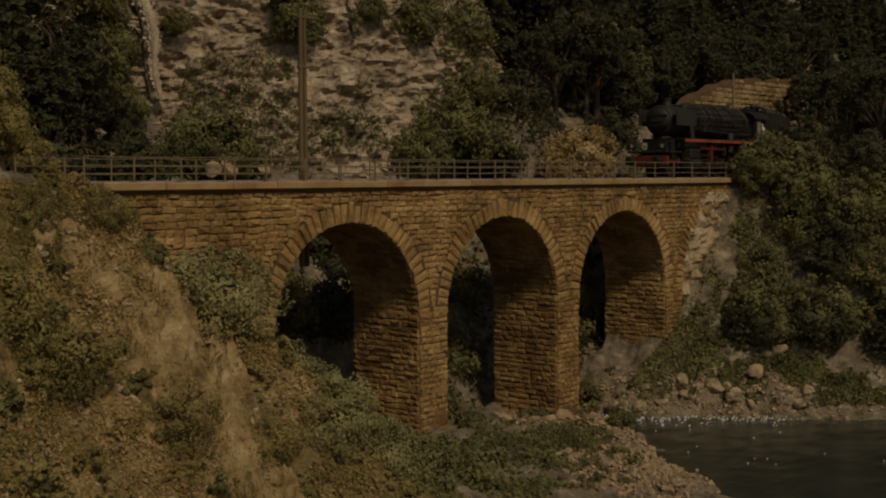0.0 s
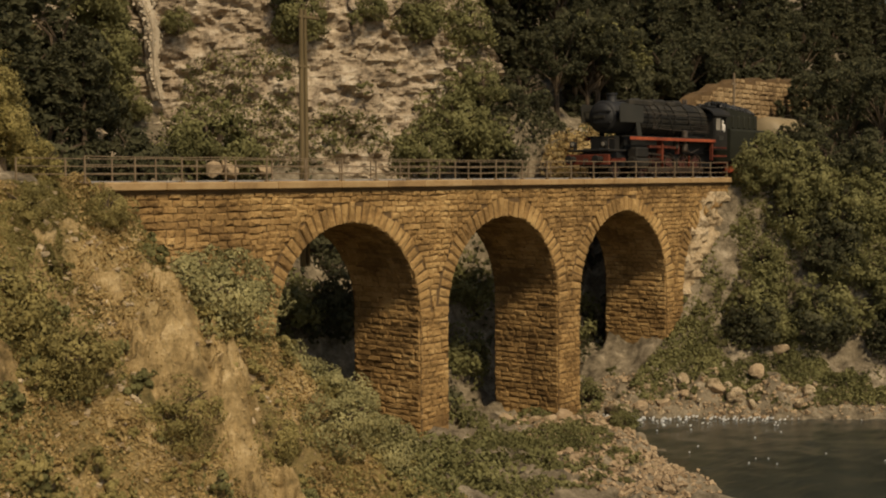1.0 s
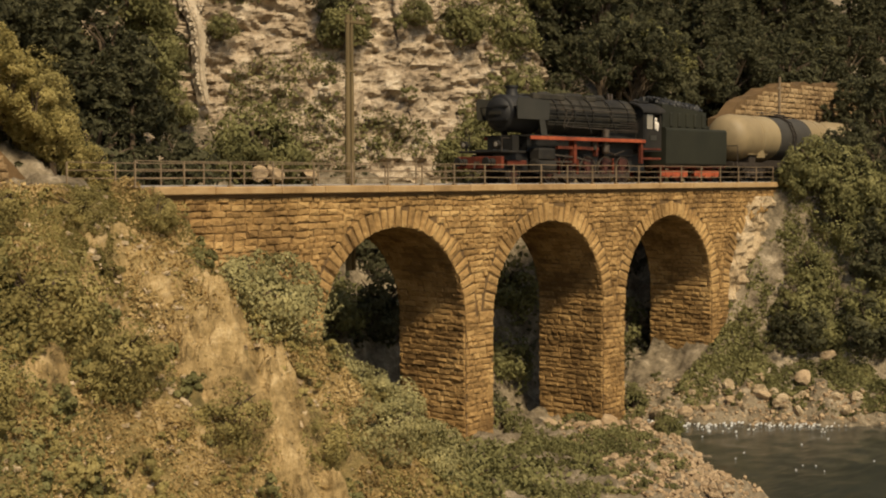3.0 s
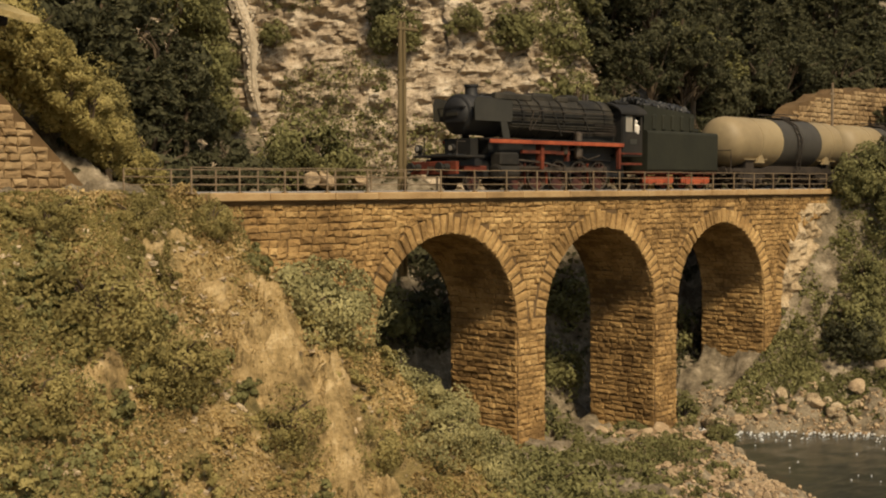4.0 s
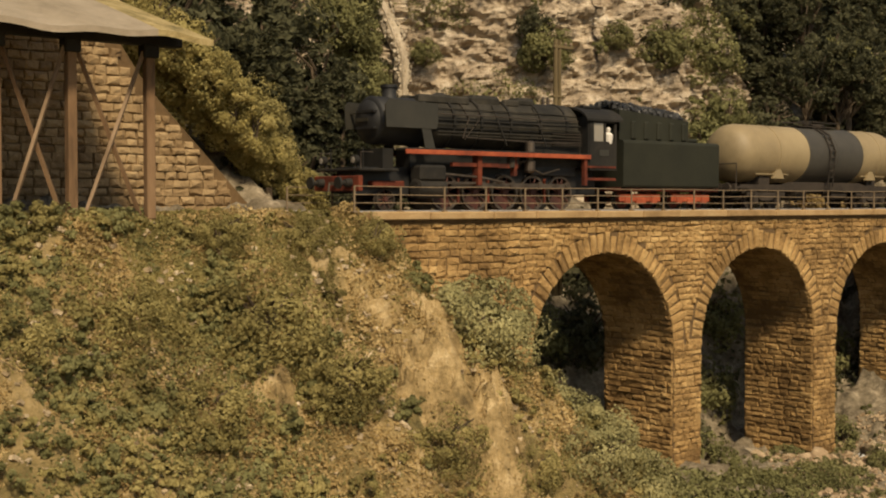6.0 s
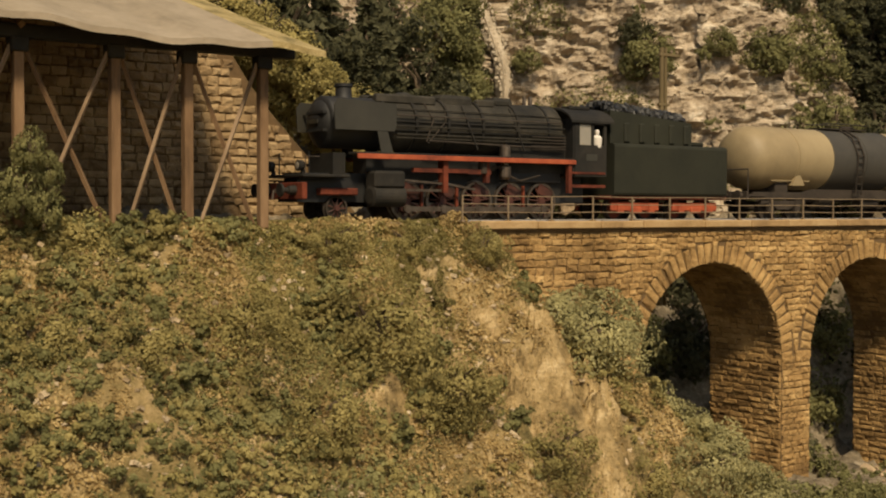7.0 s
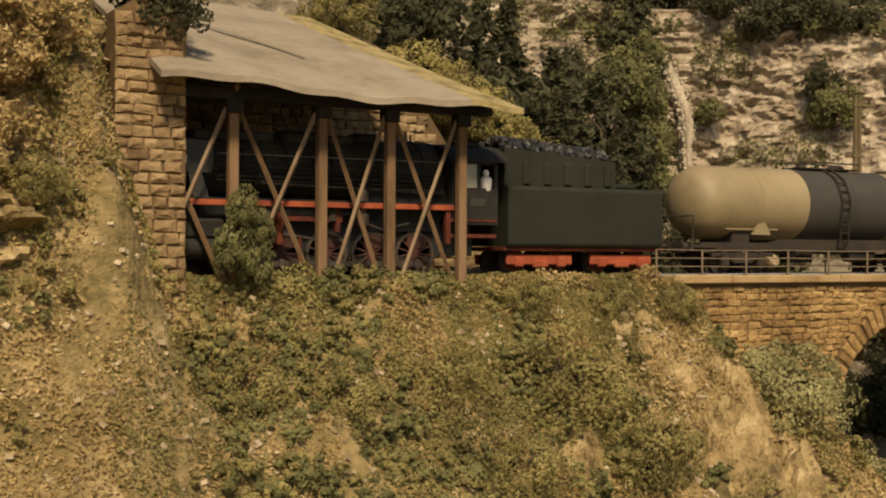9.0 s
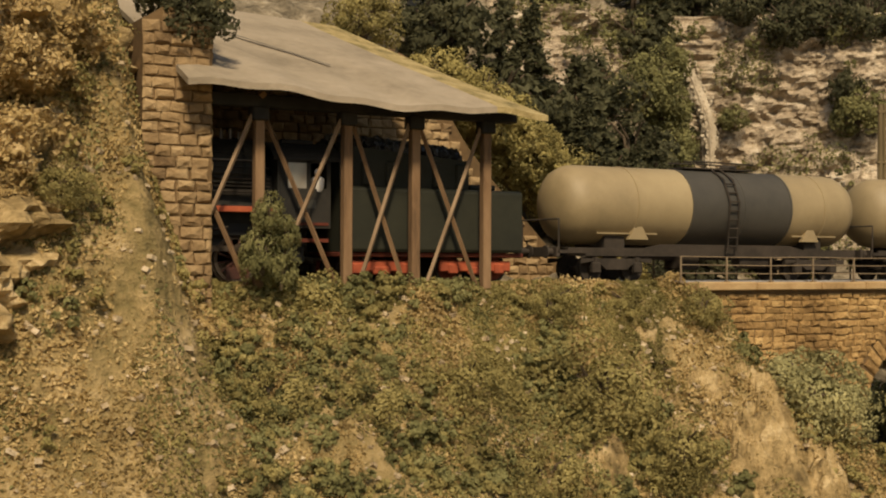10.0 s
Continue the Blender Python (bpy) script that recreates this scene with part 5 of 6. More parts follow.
tagged(part("foam", g, FOAM), "white foam flecks on the rapids", "foam", kind="stuff")


# ---- train ----
def wheel(parent, x, z, r, y_side, spokes, material, name="wheel", tread=GEAR, crank=None):
    """A wheelset at x: an empty turns on its axle; rims, discs or spokes on both sides."""
    w = new(name)
    w.empty_display_size = 0.005
    w.parent = parent
    w.matrix_basis = pose(K * x, 0, K * z)
    for y in (-y_side, y_side):
        s = -1 if y < 0 else 1
        g = Geo().lathe((0, y - s * 0.18, 0), (0, s, 0), [(0, r * 1.07), (0.06, r * 1.07), (0.07, r), (0.22, r), (0.22, r * 0.86), (0.1, r * 0.84)], 26)
        part("tyre", g, tread, w, smooth=True)
        g = Geo().lathe((0, y - s * 0.12, 0), (0, s, 0), [(0, r * 0.2), (0.2, r * 0.2)], 14)
        if spokes:
            for i in range(spokes):
                a = 2 * math.pi * i / spokes
                g.tube((0, y, 0), (math.cos(a) * r * 0.88, y, math.sin(a) * r * 0.88), r * 0.055, r * 0.045, 5)
            if crank:
                g.box((-crank - 0.12, y + s * 0.02 - 0.05, -0.14), (0.12, y + s * 0.02 + 0.1, 0.14))
                g.box((r * 0.3, y - 0.05, -r * 0.5), (r * 0.82, y + 0.06, r * 0.5))
        else:
            g.lathe((0, y - s * 0.04, 0), (0, s, 0), [(0, r * 0.9), (0.06, r * 0.9), (0.03, r * 0.3)], 20)
        part("wheel_centre", g, material, w)
    part("axle", Geo().tube((0, -y_side, 0), (0, y_side, 0), 0.09, 0.09, 8), GEAR, w)
    return w


loco = thing("steam_locomotive", "black steam locomotive with red frames and smoke deflectors", "locomotive", at=(0, TRACK_Y, RAILTOP))
AX = 3.55     # height of the boiler's axis
spin = []     # wheels with their radii
# frame and front
part("main_frame", Geo().box((1.0, -0.75, 0.75), (16.6, -0.62, 1.6)).box((1.0, 0.62, 0.75), (16.6, 0.75, 1.6)).box((1.2, -0.6, 1.3), (16.6, 0.6, 1.9)).box((4.5, -0.5, 1.5), (15.0, 0.5, 2.8)), SOOT, loco)
part("buffer_beam", Geo().slab((0.72, -1.6, 0.85), (0.95, 1.6, 1.5), 0.03), RED, loco, "red front buffer beam")
for y in (-1.0, 1.0):
    b = part("buffer", Geo().lathe((0.72, y, 1.2), (-1, 0, 0), [(0, 0.2), (0.3, 0.16), (0.32, 0.1), (0.6, 0.1), (0.62, 0.27), (0.7, 0.25)], 14), BLACK, loco, smooth=True)
part("coupling_hook", Geo().box((0.35, -0.08, 1.1), (0.75, 0.08, 1.25)).tube((0.35, 0, 1.2), (0.3, 0, 0.85), 0.05, 0.05, 6), STEEL, loco)
part("front_platform", Geo().slab((0.8, -1.55, 1.5), (3.0, 1.55, 1.62), 0.03).box((2.6, -0.9, 1.6), (3.2, 0.9, 2.5)), BLACK, loco)
for y in (-1.15, 1.15):
    lamp = part("headlamp", Geo().lathe((1.05, y, 1.95), (-1, 0, 0), [(0, 0.12), (0.05, 0.2), (0.28, 0.22), (0.3, 0.17)], 14), BLACK, loco, smooth=True)
    part("lens", Geo().lathe((0.76, y, 1.95), (-1, 0, 0), [(0, 0.16), (0.03, 0.1)], 12), glass, lamp)
    part("lamp_bracket", Geo().box((0.95, y - 0.05, 1.55), (1.1, y + 0.05, 1.8)).tube((1.3, y, 1.6), (1.3, y, 2.5), 0.03, 0.03, 5), BLACK, loco)
part("handrail_front", Geo().sweep([(0.95, -1.45, 1.6), (0.95, -1.45, 2.3), (1.6, -1.45, 2.3)], 0.025, 5).sweep([(0.95, 1.45, 1.6), (0.95, 1.45, 2.3), (1.6, 1.45, 2.3)], 0.025, 5), STEEL, loco)
# boiler
box_ = part("smokebox", Geo().lathe((2.5, 0, AX), (1, 0, 0), [(0, 0.86), (0.08, 1.0), (0.15, 1.05), (2.6, 1.05)], 36), SOOT, loco, smooth=True)
part("smokebox_door", Geo().lathe((2.5, 0, AX), (-1, 0, 0), [(0, 0.86), (0.12, 0.78), (0.25, 0.5), (0.3, 0.1)], 30), SOOT, box_, smooth=True)
for z in (-0.35, 0.35):
    part("door_hinge", Geo().box((2.2, -0.75, AX + z - 0.05), (2.42, 0.5, AX + z + 0.05)), SOOT, box_)
part("number_plate", Geo().box((2.16, -0.4, AX - 0.08), (2.2, 0.4, AX + 0.08)), DEFLECT, box_, "grey number plate")
part("boiler", Geo().lathe((5.0, 0, AX), (1, 0, 0), [(0, 1.03), (0.02, 1.07), (6.5, 1.12), (8.6, 1.18), (9.9, 1.18)], 40), BOILER, loco, "weathered grey-black boiler", smooth=True)
for x in (5.1, 6.6, 8.3, 10.2, 12.2, 14.0):
    part("boiler_band", Geo().lathe((x, 0, AX), (1, 0, 0), [(0, 1.15 + 0.008 * (x - 5)), (0.12, 1.15 + 0.008 * (x - 5))], 40), BLACK, loco, smooth=True)
part("firebox", Geo().prism([(11.6, 1.7), (15.2, 1.7), (15.2, 3.4), (11.6, 3.4)], -1.05, 1.05), BLACK, loco)
part("chimney", Geo().lathe((3.7, 0, AX + 0.95), (0, 0, 1), [(0, 0.42), (0.12, 0.34), (0.45, 0.33), (0.5, 0.38), (0.62, 0.38), (0.62, 0.28)], 20), SOOT, loco, smooth=True)
part("steam_dome", Geo().lathe((6.7, 0, AX + 0.85), (0, 0, 1), [(0, 0.62), (0.25, 0.52), (0.42, 0.45), (0.52, 0.2)], 22), BOILER, loco, smooth=True)
part("sand_dome", Geo().slab((8.4, -0.55, AX + 0.8), (10.2, 0.55, AX + 1.36), 0.16), BOILER, loco)
part("rear_dome", Geo().slab((11.4, -0.5, AX + 0.9), (12.6, 0.5, AX + 1.38), 0.16), BOILER, loco)
for x in (13.6, 13.95):
    part("safety_valve", Geo().tube((x, 0, AX + 1.1), (x, 0, AX + 1.55), 0.1, 0.07, 8), STEEL, loco)
part("whistle", Geo().tube((14.4, 0.4, AX + 1.0), (14.4, 0.4, AX + 1.5), 0.05, 0.05, 6), STEEL, loco)
for s in (-1, 1):
    part("boiler_pipe", Geo().sweep([(7.3, s * 0.75, AX + 0.9), (7.5, s * 1.16, AX + 0.2), (7.1, s * 1.2, AX - 0.7)], 0.035, 6), GEAR, loco)
    part("boiler_pipe", Geo().sweep([(8.4, s * 0.85, AX + 0.85), (8.1, s * 1.18, AX + 0.1), (7.2, s * 1.2, AX - 0.75)], 0.03, 6), GEAR, loco)
    part("handrail", Geo().sweep([(5.6, s * 1.19, AX + 0.35), (10.0, s * 1.23, AX + 0.35), (14.8, s * 1.26, AX + 0.35)], 0.03, 5), STEEL, loco)
    for x in (9.3, 12.0):
        part("sand_pipe", Geo().sweep([(x, s * 0.8, AX + 0.9), (x + 0.1, s * 1.23, AX), (x + 0.5, s * 1.3, 2.6)], 0.04, 5), BLACK, loco)
    part("ejector_pipe", Geo().sweep([(7.2, s * 1.22, AX - 0.65), (12.0, s * 1.25, AX - 0.75), (14.9, s * 1.25, AX - 0.75)], 0.045, 6), GEAR, loco)
    part("cladding_rib", Geo().sweep([(5.2, s * 1.13, AX + 0.1), (15.0, s * 1.2, AX + 0.1)], 0.035, 5).sweep([(5.2, s * 1.1, AX - 0.25), (15.0, s * 1.17, AX - 0.25)], 0.035, 5), BLACK, loco)
    for z, y, r in ((0.62, 0.98, 0.03), (-0.1, 1.2, 0.03), (-0.42, 1.16, 0.045), (-0.56, 1.13, 0.03)):
        part("boiler_pipe", Geo().sweep([(5.6, s * y, AX + z), (9.0, s * (y + 0.03), AX + z), (13.2, s * (y + 0.08), AX + z), (14.9, s * (y + 0.08), AX + z - 0.05)], r, 5), BOILER, loco)
    part("top_casing", Geo().slab((4.9, s * 0.52 - 0.2, AX + 0.82), (8.0, s * 0.52 + 0.2, AX + 1.22), 0.08), BOILER, loco)
    part("rear_casing", Geo().slab((10.3, s * 0.5 - 0.16, AX + 0.9), (11.3, s * 0.5 + 0.16, AX + 1.22), 0.06), BOILER, loco)
    part("feed_pump", Geo().lathe((10.1, s * 1.28, 1.75), (0, 0, 1), [(0, 0.1), (0.04, 0.2), (0.5, 0.2), (0.55, 0.1)], 12).tube((10.3, s * 1.3, 2.0), (11.2, s * 1.3, 2.1), 0.05, 0.05, 6).sweep([(11.6, s * 1.3, 1.7), (12.2, s * 1.35, 1.5), (13.4, s * 1.3, 1.75)], 0.05, 6), GEAR, loco)
    part("ash_pan", Geo().slab((11.8, s * 0.9 - 0.08, 1.25), (15.0, s * 0.9 + 0.08, 2.35), 0.05), SOOT, loco)
    for k in range(5):
        part("valve_pipe", Geo().sweep([(13.0, s * 1.22, AX - 0.3 - 0.13 * k), (15.0, s * 1.3, AX - 0.3 - 0.13 * k)], 0.028, 5), GEAR, loco)
    # deflector plate
    d = part("smoke_deflector", Geo().prism([(2.35, AX - 0.35), (5.25, AX - 0.35), (5.35, AX - 0.1), (5.35, AX + 0.75), (2.5, AX + 0.85), (2.3, AX + 0.6)], s * 1.42, s * 1.47), DEFLECT, loco, "grey smoke deflector plate")
    part("deflector_stay", Geo().prism([(4.6, 2.35), (5.2, 2.35), (4.9, AX - 0.3), (4.4, AX - 0.3)], s * 1.4, s * 1.45).box((2.6, min(s * 0.95, s * 1.44), AX + 0.3), (2.7, max(s * 0.95, s * 1.44), AX + 0.36)), DEFLECT, d)
    # running board with red valance
    part("running_board", Geo().slab((3.3, min(s * 0.95, s * 1.62), 2.42), (15.3, max(s * 0.95, s * 1.62), 2.52), 0.02), BLACK, loco)
    part("valance", Geo().slab((3.3, s * 1.64 - 0.04, 2.26), (15.3, s * 1.64 + 0.04, 2.46), 0.015), VALANCE, loco, "red running board edge")
    part("cab_steps", Geo().box((14.9, s * 1.5 - 0.1, 1.0), (15.1, s * 1.5 + 0.1, 2.3)).box((15.1, s * 1.5 - 0.12, 1.25), (17.2, s * 1.5 + 0.12, 1.38)).box((15.1, s * 1.5 - 0.12, 1.85), (17.2, s * 1.5 + 0.12, 1.95)), RED, loco)
    # cylinder, slide bars, valve gear
    part("cylinder", Geo().lathe((4.1, s * 1.28, 1.0), (1, 0, 0), [(0, 0.3), (0.06, 0.44), (1.6, 0.44), (1.66, 0.3)], 22).slab((4.15, s * 1.28 - 0.4, 1.3), (5.7, s * 1.28 + 0.4, 2.0), 0.1), BLACK, loco)
    part("slide_bar", Geo().box((5.75, s * 1.28 - 0.08, 1.2), (7.9, s * 1.28 + 0.08, 1.3)), STEEL, loco)
    part("motion_bracket", Geo().box((7.8, s * 1.28 - 0.2, 0.95), (8.05, s * 1.28 + 0.2, 2.3)).box((6.3, s * 1.3 - 0.1, 1.78), (9.2, s * 1.3 + 0.1, 1.95)), RED, loco)
    part("link_bracket", Geo().box((9.2, s * 1.28 - 0.1, 1.75), (10.5, s * 1.28 + 0.1, 1.95)).box((10.2, s * 1.28 - 0.12, 1.4), (10.4, s * 1.28 + 0.12, 2.3)), RED, loco)
    part("air_pump", Geo().lathe((11.4, s * 1.25, 1.55), (0, 0, 1), [(0, 0.2), (0.1, 0.27), (0.55, 0.27), (0.6, 0.16), (0.75, 0.16), (0.8, 0.25), (1.4, 0.25), (1.5, 0.1)], 14), STEEL, loco)
    part("radius_rod", Geo().sweep([(5.7, s * 1.35, 1.65), (8.2, s * 1.35, 1.5), (9.6, s * 1.35, 1.3)], 0.06, 5), STEEL, loco)
    for x in (7.0, 8.9, 12.7):
        part("brake_hanger", Geo().box((x, min(s * 0.85, s * 0.95), 0.35), (x + 0.12, max(s * 0.85, s * 0.95), 1.5)), RED, loco)
# pony truck and drivers
spin.append((wheel(loco, 2.8, 0.5, 0.5, 0.83, 9, WHEELRED), 0.5))
part("truck_frame", Geo().slab((1.9, -1.1, 1.02), (3.7, 1.1, 1.3), 0.04), RED, loco)
LIFT = 0.38     # the superstructure over the running gear
DRIVERS = [6.3, 8.2, 10.1, 12.0, 13.9]
CRANK = 0.38
for x in DRIVERS:
    spin.append((wheel(loco, x, 0.83, 0.83, 0.83, 13, WHEELRED, "driving_wheel", STEEL, CRANK), 0.83))
rods = []
for s in (-1, 1):
    g = Geo().box((DRIVERS[0] - 0.2, s * 1.16 - 0.05, -0.1), (DRIVERS[-1] + 0.2, s * 1.16 + 0.05, 0.1))
    for x in DRIVERS:
        g.lathe((x, s * 1.1, 0), (0, s, 0), [(0, 0.17), (0.14, 0.17)], 12)
    rods.append(part("coupling_rod", g, STEEL, loco))
# cab
cab = part("cab", Geo().box((15.2, -1.55, 1.9), (15.3, 1.55, 4.3)).box((15.3, -1.58, 1.75), (17.3, -1.48, 3.15)).box((15.3, 1.48, 1.75), (17.3, 1.58, 3.15))
           .box((15.3, -1.58, 3.15), (15.6, -1.48, 4.25)).box((16.35, -1.58, 3.15), (16.5, -1.48, 4.25)).box((17.15, -1.58, 3.15), (17.3, -1.48, 4.25)).box((15.3, -1.58, 4.05), (17.3, -1.48, 4.3))
           .box((15.3, 1.48, 3.15), (15.6, 1.58, 4.25)).box((16.35, 1.48, 3.15), (16.5, 1.58, 4.25)).box((17.15, 1.48, 3.15), (17.3, 1.58, 4.25)).box((15.3, 1.48, 4.05), (17.3, 1.58, 4.3)).box((15.2, -1.5, 1.75), (17.3, 1.5, 1.9)), BLACK, loco)
arch = [(1.72 * math.sin(a), 4.05 + 0.82 * math.cos(a)) for a in [math.radians(-78 + 156 * i / 14) for i in range(15)]]
g = Geo()
for (y0, z0), (y1, z1) in zip(arch, arch[1:]):
    g.add([(15.0, y0, z0), (17.7, y0, z0), (17.7, y1, z1), (15.0, y1, z1), (15.0, y0, z0 - 0.1), (17.7, y0, z0 - 0.1), (17.7, y1, z1 - 0.1), (15.0, y1, z1 - 0.1)],
          [(0, 1, 2, 3), (7, 6, 5, 4), (0, 3, 7, 4), (1, 5, 6, 2), (0, 4, 5, 1), (3, 2, 6, 7)])
part("cab_roof", g, BLACK, cab)
part("roof_vent", Geo().slab((15.6, -0.9, 4.75), (16.9, -0.3, 4.92), 0.04).slab((15.6, 0.3, 4.75), (16.9, 0.9, 4.92), 0.04), BLACK, cab)
for y in (-1.53, 1.53):
    part("window_pane", Geo().box((15.6, y - 0.01, 3.15), (16.35, y + 0.01, 4.05)), glass, cab)
part("cab_plate", Geo().box((16.0, -1.6, 2.45), (16.7, -1.58, 2.75)), DEFLECT, cab, "grey number plate")
part("figurine", Geo().lathe((16.85, -1.4, 3.05), (0, 0, 1), [(0, 0.2), (0.25, 0.24), (0.45, 0.25), (0.54, 0.16), (0.57, 0.08), (0.62, 0.12), (0.74, 0.13), (0.82, 0.06)], 12), WHITE, cab, "pale plain toy figure in the cab window", smooth=True)
part("backhead", Geo().box((15.25, -1.0, 1.9), (15.7, 1.0, 3.8)), SOOT, cab)
# the engine is a little shorter than the plan of its parts
LOW = ("main_frame", "buffer", "coupling_hook", "cylinder", "slide_bar", "radius_rod", "brake_hanger", "truck_frame", "driving_wheel", "wheel", "coupling_rod", "bogie", "head_stock", "brake_gear", "tender_frame", "sole_bar", "end_platform", "spring")


BOARD = ("running_board", "valance", "cab", "front_platform", "headlamp", "lamp_bracket", "handrail_front", "air_pump", "feed_pump", "motion_bracket", "link_bracket", "buffer_beam")


def lift(ob, much=LIFT):
    """Raise the superstructure over the running gear."""
    for o in ob.children:
        if not o.name.startswith(LOW):
            o.location.z += K * (0.2 if o.name.startswith(BOARD) else much)


lift(loco)
SHORT = 0.955
for o in loco.children:
    o.location.x *= SHORT
for o in loco.children_recursive:
    if o.type == "MESH" and "wheel" not in o.parent.name:
        for v in o.data.vertices:
            v.co.x *= SHORT
# tender
tender = thing("coal_tender", "dark green tub tender heaped with coal, red bogies", "tender", at=(0, TRACK_Y, RAILTOP))
TX = 17.75
tub = [(-1.64, 1.1), (-1.58, 1.0), (1.58, 1.0), (1.64, 1.1), (1.66, 3.2), (1.62, 3.3), (1.5, 3.36), (-1.5, 3.36), (-1.62, 3.3), (-1.66, 3.2)]
n = len(tub)
part("tub", Geo().add([(TX, y, z) for y, z in tub] + [(25.3, y, z) for y, z in tub], [(i, (i + 1) % n, n + (i + 1) % n, n + i) for i in range(n)] + [tuple(range(n)), tuple(range(2 * n - 1, n - 1, -1))]), TENDER, tender, "dark green welded tub")
part("coal_bunker", Geo().box((TX, -1.3, 3.35), (TX + 0.12, 1.3, 4.85)).prism([(TX, 3.35), (23.1, 3.35), (23.1, 4.45), (21.8, 4.55), (TX, 4.85)], -1.36, -1.26).prism([(TX, 3.35), (23.1, 3.35), (23.1, 4.45), (21.8, 4.55), (TX, 4.85)], 1.26, 1.36).box((23.0, -1.3, 3.35), (23.12, 1.3, 4.45)), TENDER, tender)
for i in range(5):
    for s in (-1, 1):
        part("bunker_rib", Geo().slab((18.6 + 0.98 * i, s * 1.38 - 0.09, 3.4), (18.95 + 0.98 * i, s * 1.38 + 0.09, 4.32), 0.06), TENDER, tender)
g = Geo()
for i in range(1300):
    x, y = rng.uniform(TX + 0.2, 22.9), rng.uniform(-1.2, 1.2)
    z = 4.74 + 0.5 * (1 - (y / 1.3) ** 2) - 0.07 * (x - TX) + rng.uniform(-0.12, 0.12)
    s = rng.uniform(0.05, 0.12)
    g.box((x - s, y - s, z - s), (x + s, y + s * 0.8, z + s * 0.8), Euler((rng.uniform(0, 3), rng.uniform(0, 3), rng.uniform(0, 3))).to_matrix(), (x, y, z))
g.box((TX + 0.1, -1.25, 3.4), (23, 1.25, 4.45))
part("coal", g, COAL, tender, "heap of shiny black coal")
part("filler_hatch", Geo().slab((23.5, -0.7, 3.42), (24.7, 0.7, 3.62), 0.05), TENDER, tender)
part("rear_ladder", Geo().box((25.3, 0.9, 1.2), (25.36, 0.96, 3.4)).box((25.3, 1.3, 1.2), (25.36, 1.36, 3.4)), GEAR, tender)
part("tender_frame", Geo().slab((17.7, -1.45, 0.95), (25.5, 1.45, 1.12), 0.03), RED, tender)
for x in (19.5, 23.5):
    for s in (-1, 1):
        b = part("bogie", Geo().slab((x - 1.55, s * 1.18 - 0.08, 0.4), (x + 1.55, s * 1.18 + 0.08, 0.82), 0.08).slab((x - 0.35, s * 1.25 - 0.1, 0.3), (x + 0.35, s * 1.25 + 0.1, 0.6), 0.05), VALANCE, tender, "red bogie frame")
        for dx in (-1.0, 1.0):
            part("axlebox", Geo().slab((x + dx - 0.2, s * 1.24 - 0.12, 0.32), (x + dx + 0.2, s * 1.24 + 0.12, 0.72), 0.05), VALANCE, b)
    for dx in (-1.0, 1.0):
        spin.append((wheel(tender, x + dx, 0.54, 0.54, 0.83, 0, RED), 0.54))
for y in (-1.0, 1.0):
    part("buffer", Geo().lathe((25.45, y, 1.2), (1, 0, 0), [(0, 0.2), (0.25, 0.14), (0.55, 0.1), (0.57, 0.27), (0.63, 0.25)], 12), GEAR, tender, smooth=True)

lift(tender, 0.14)


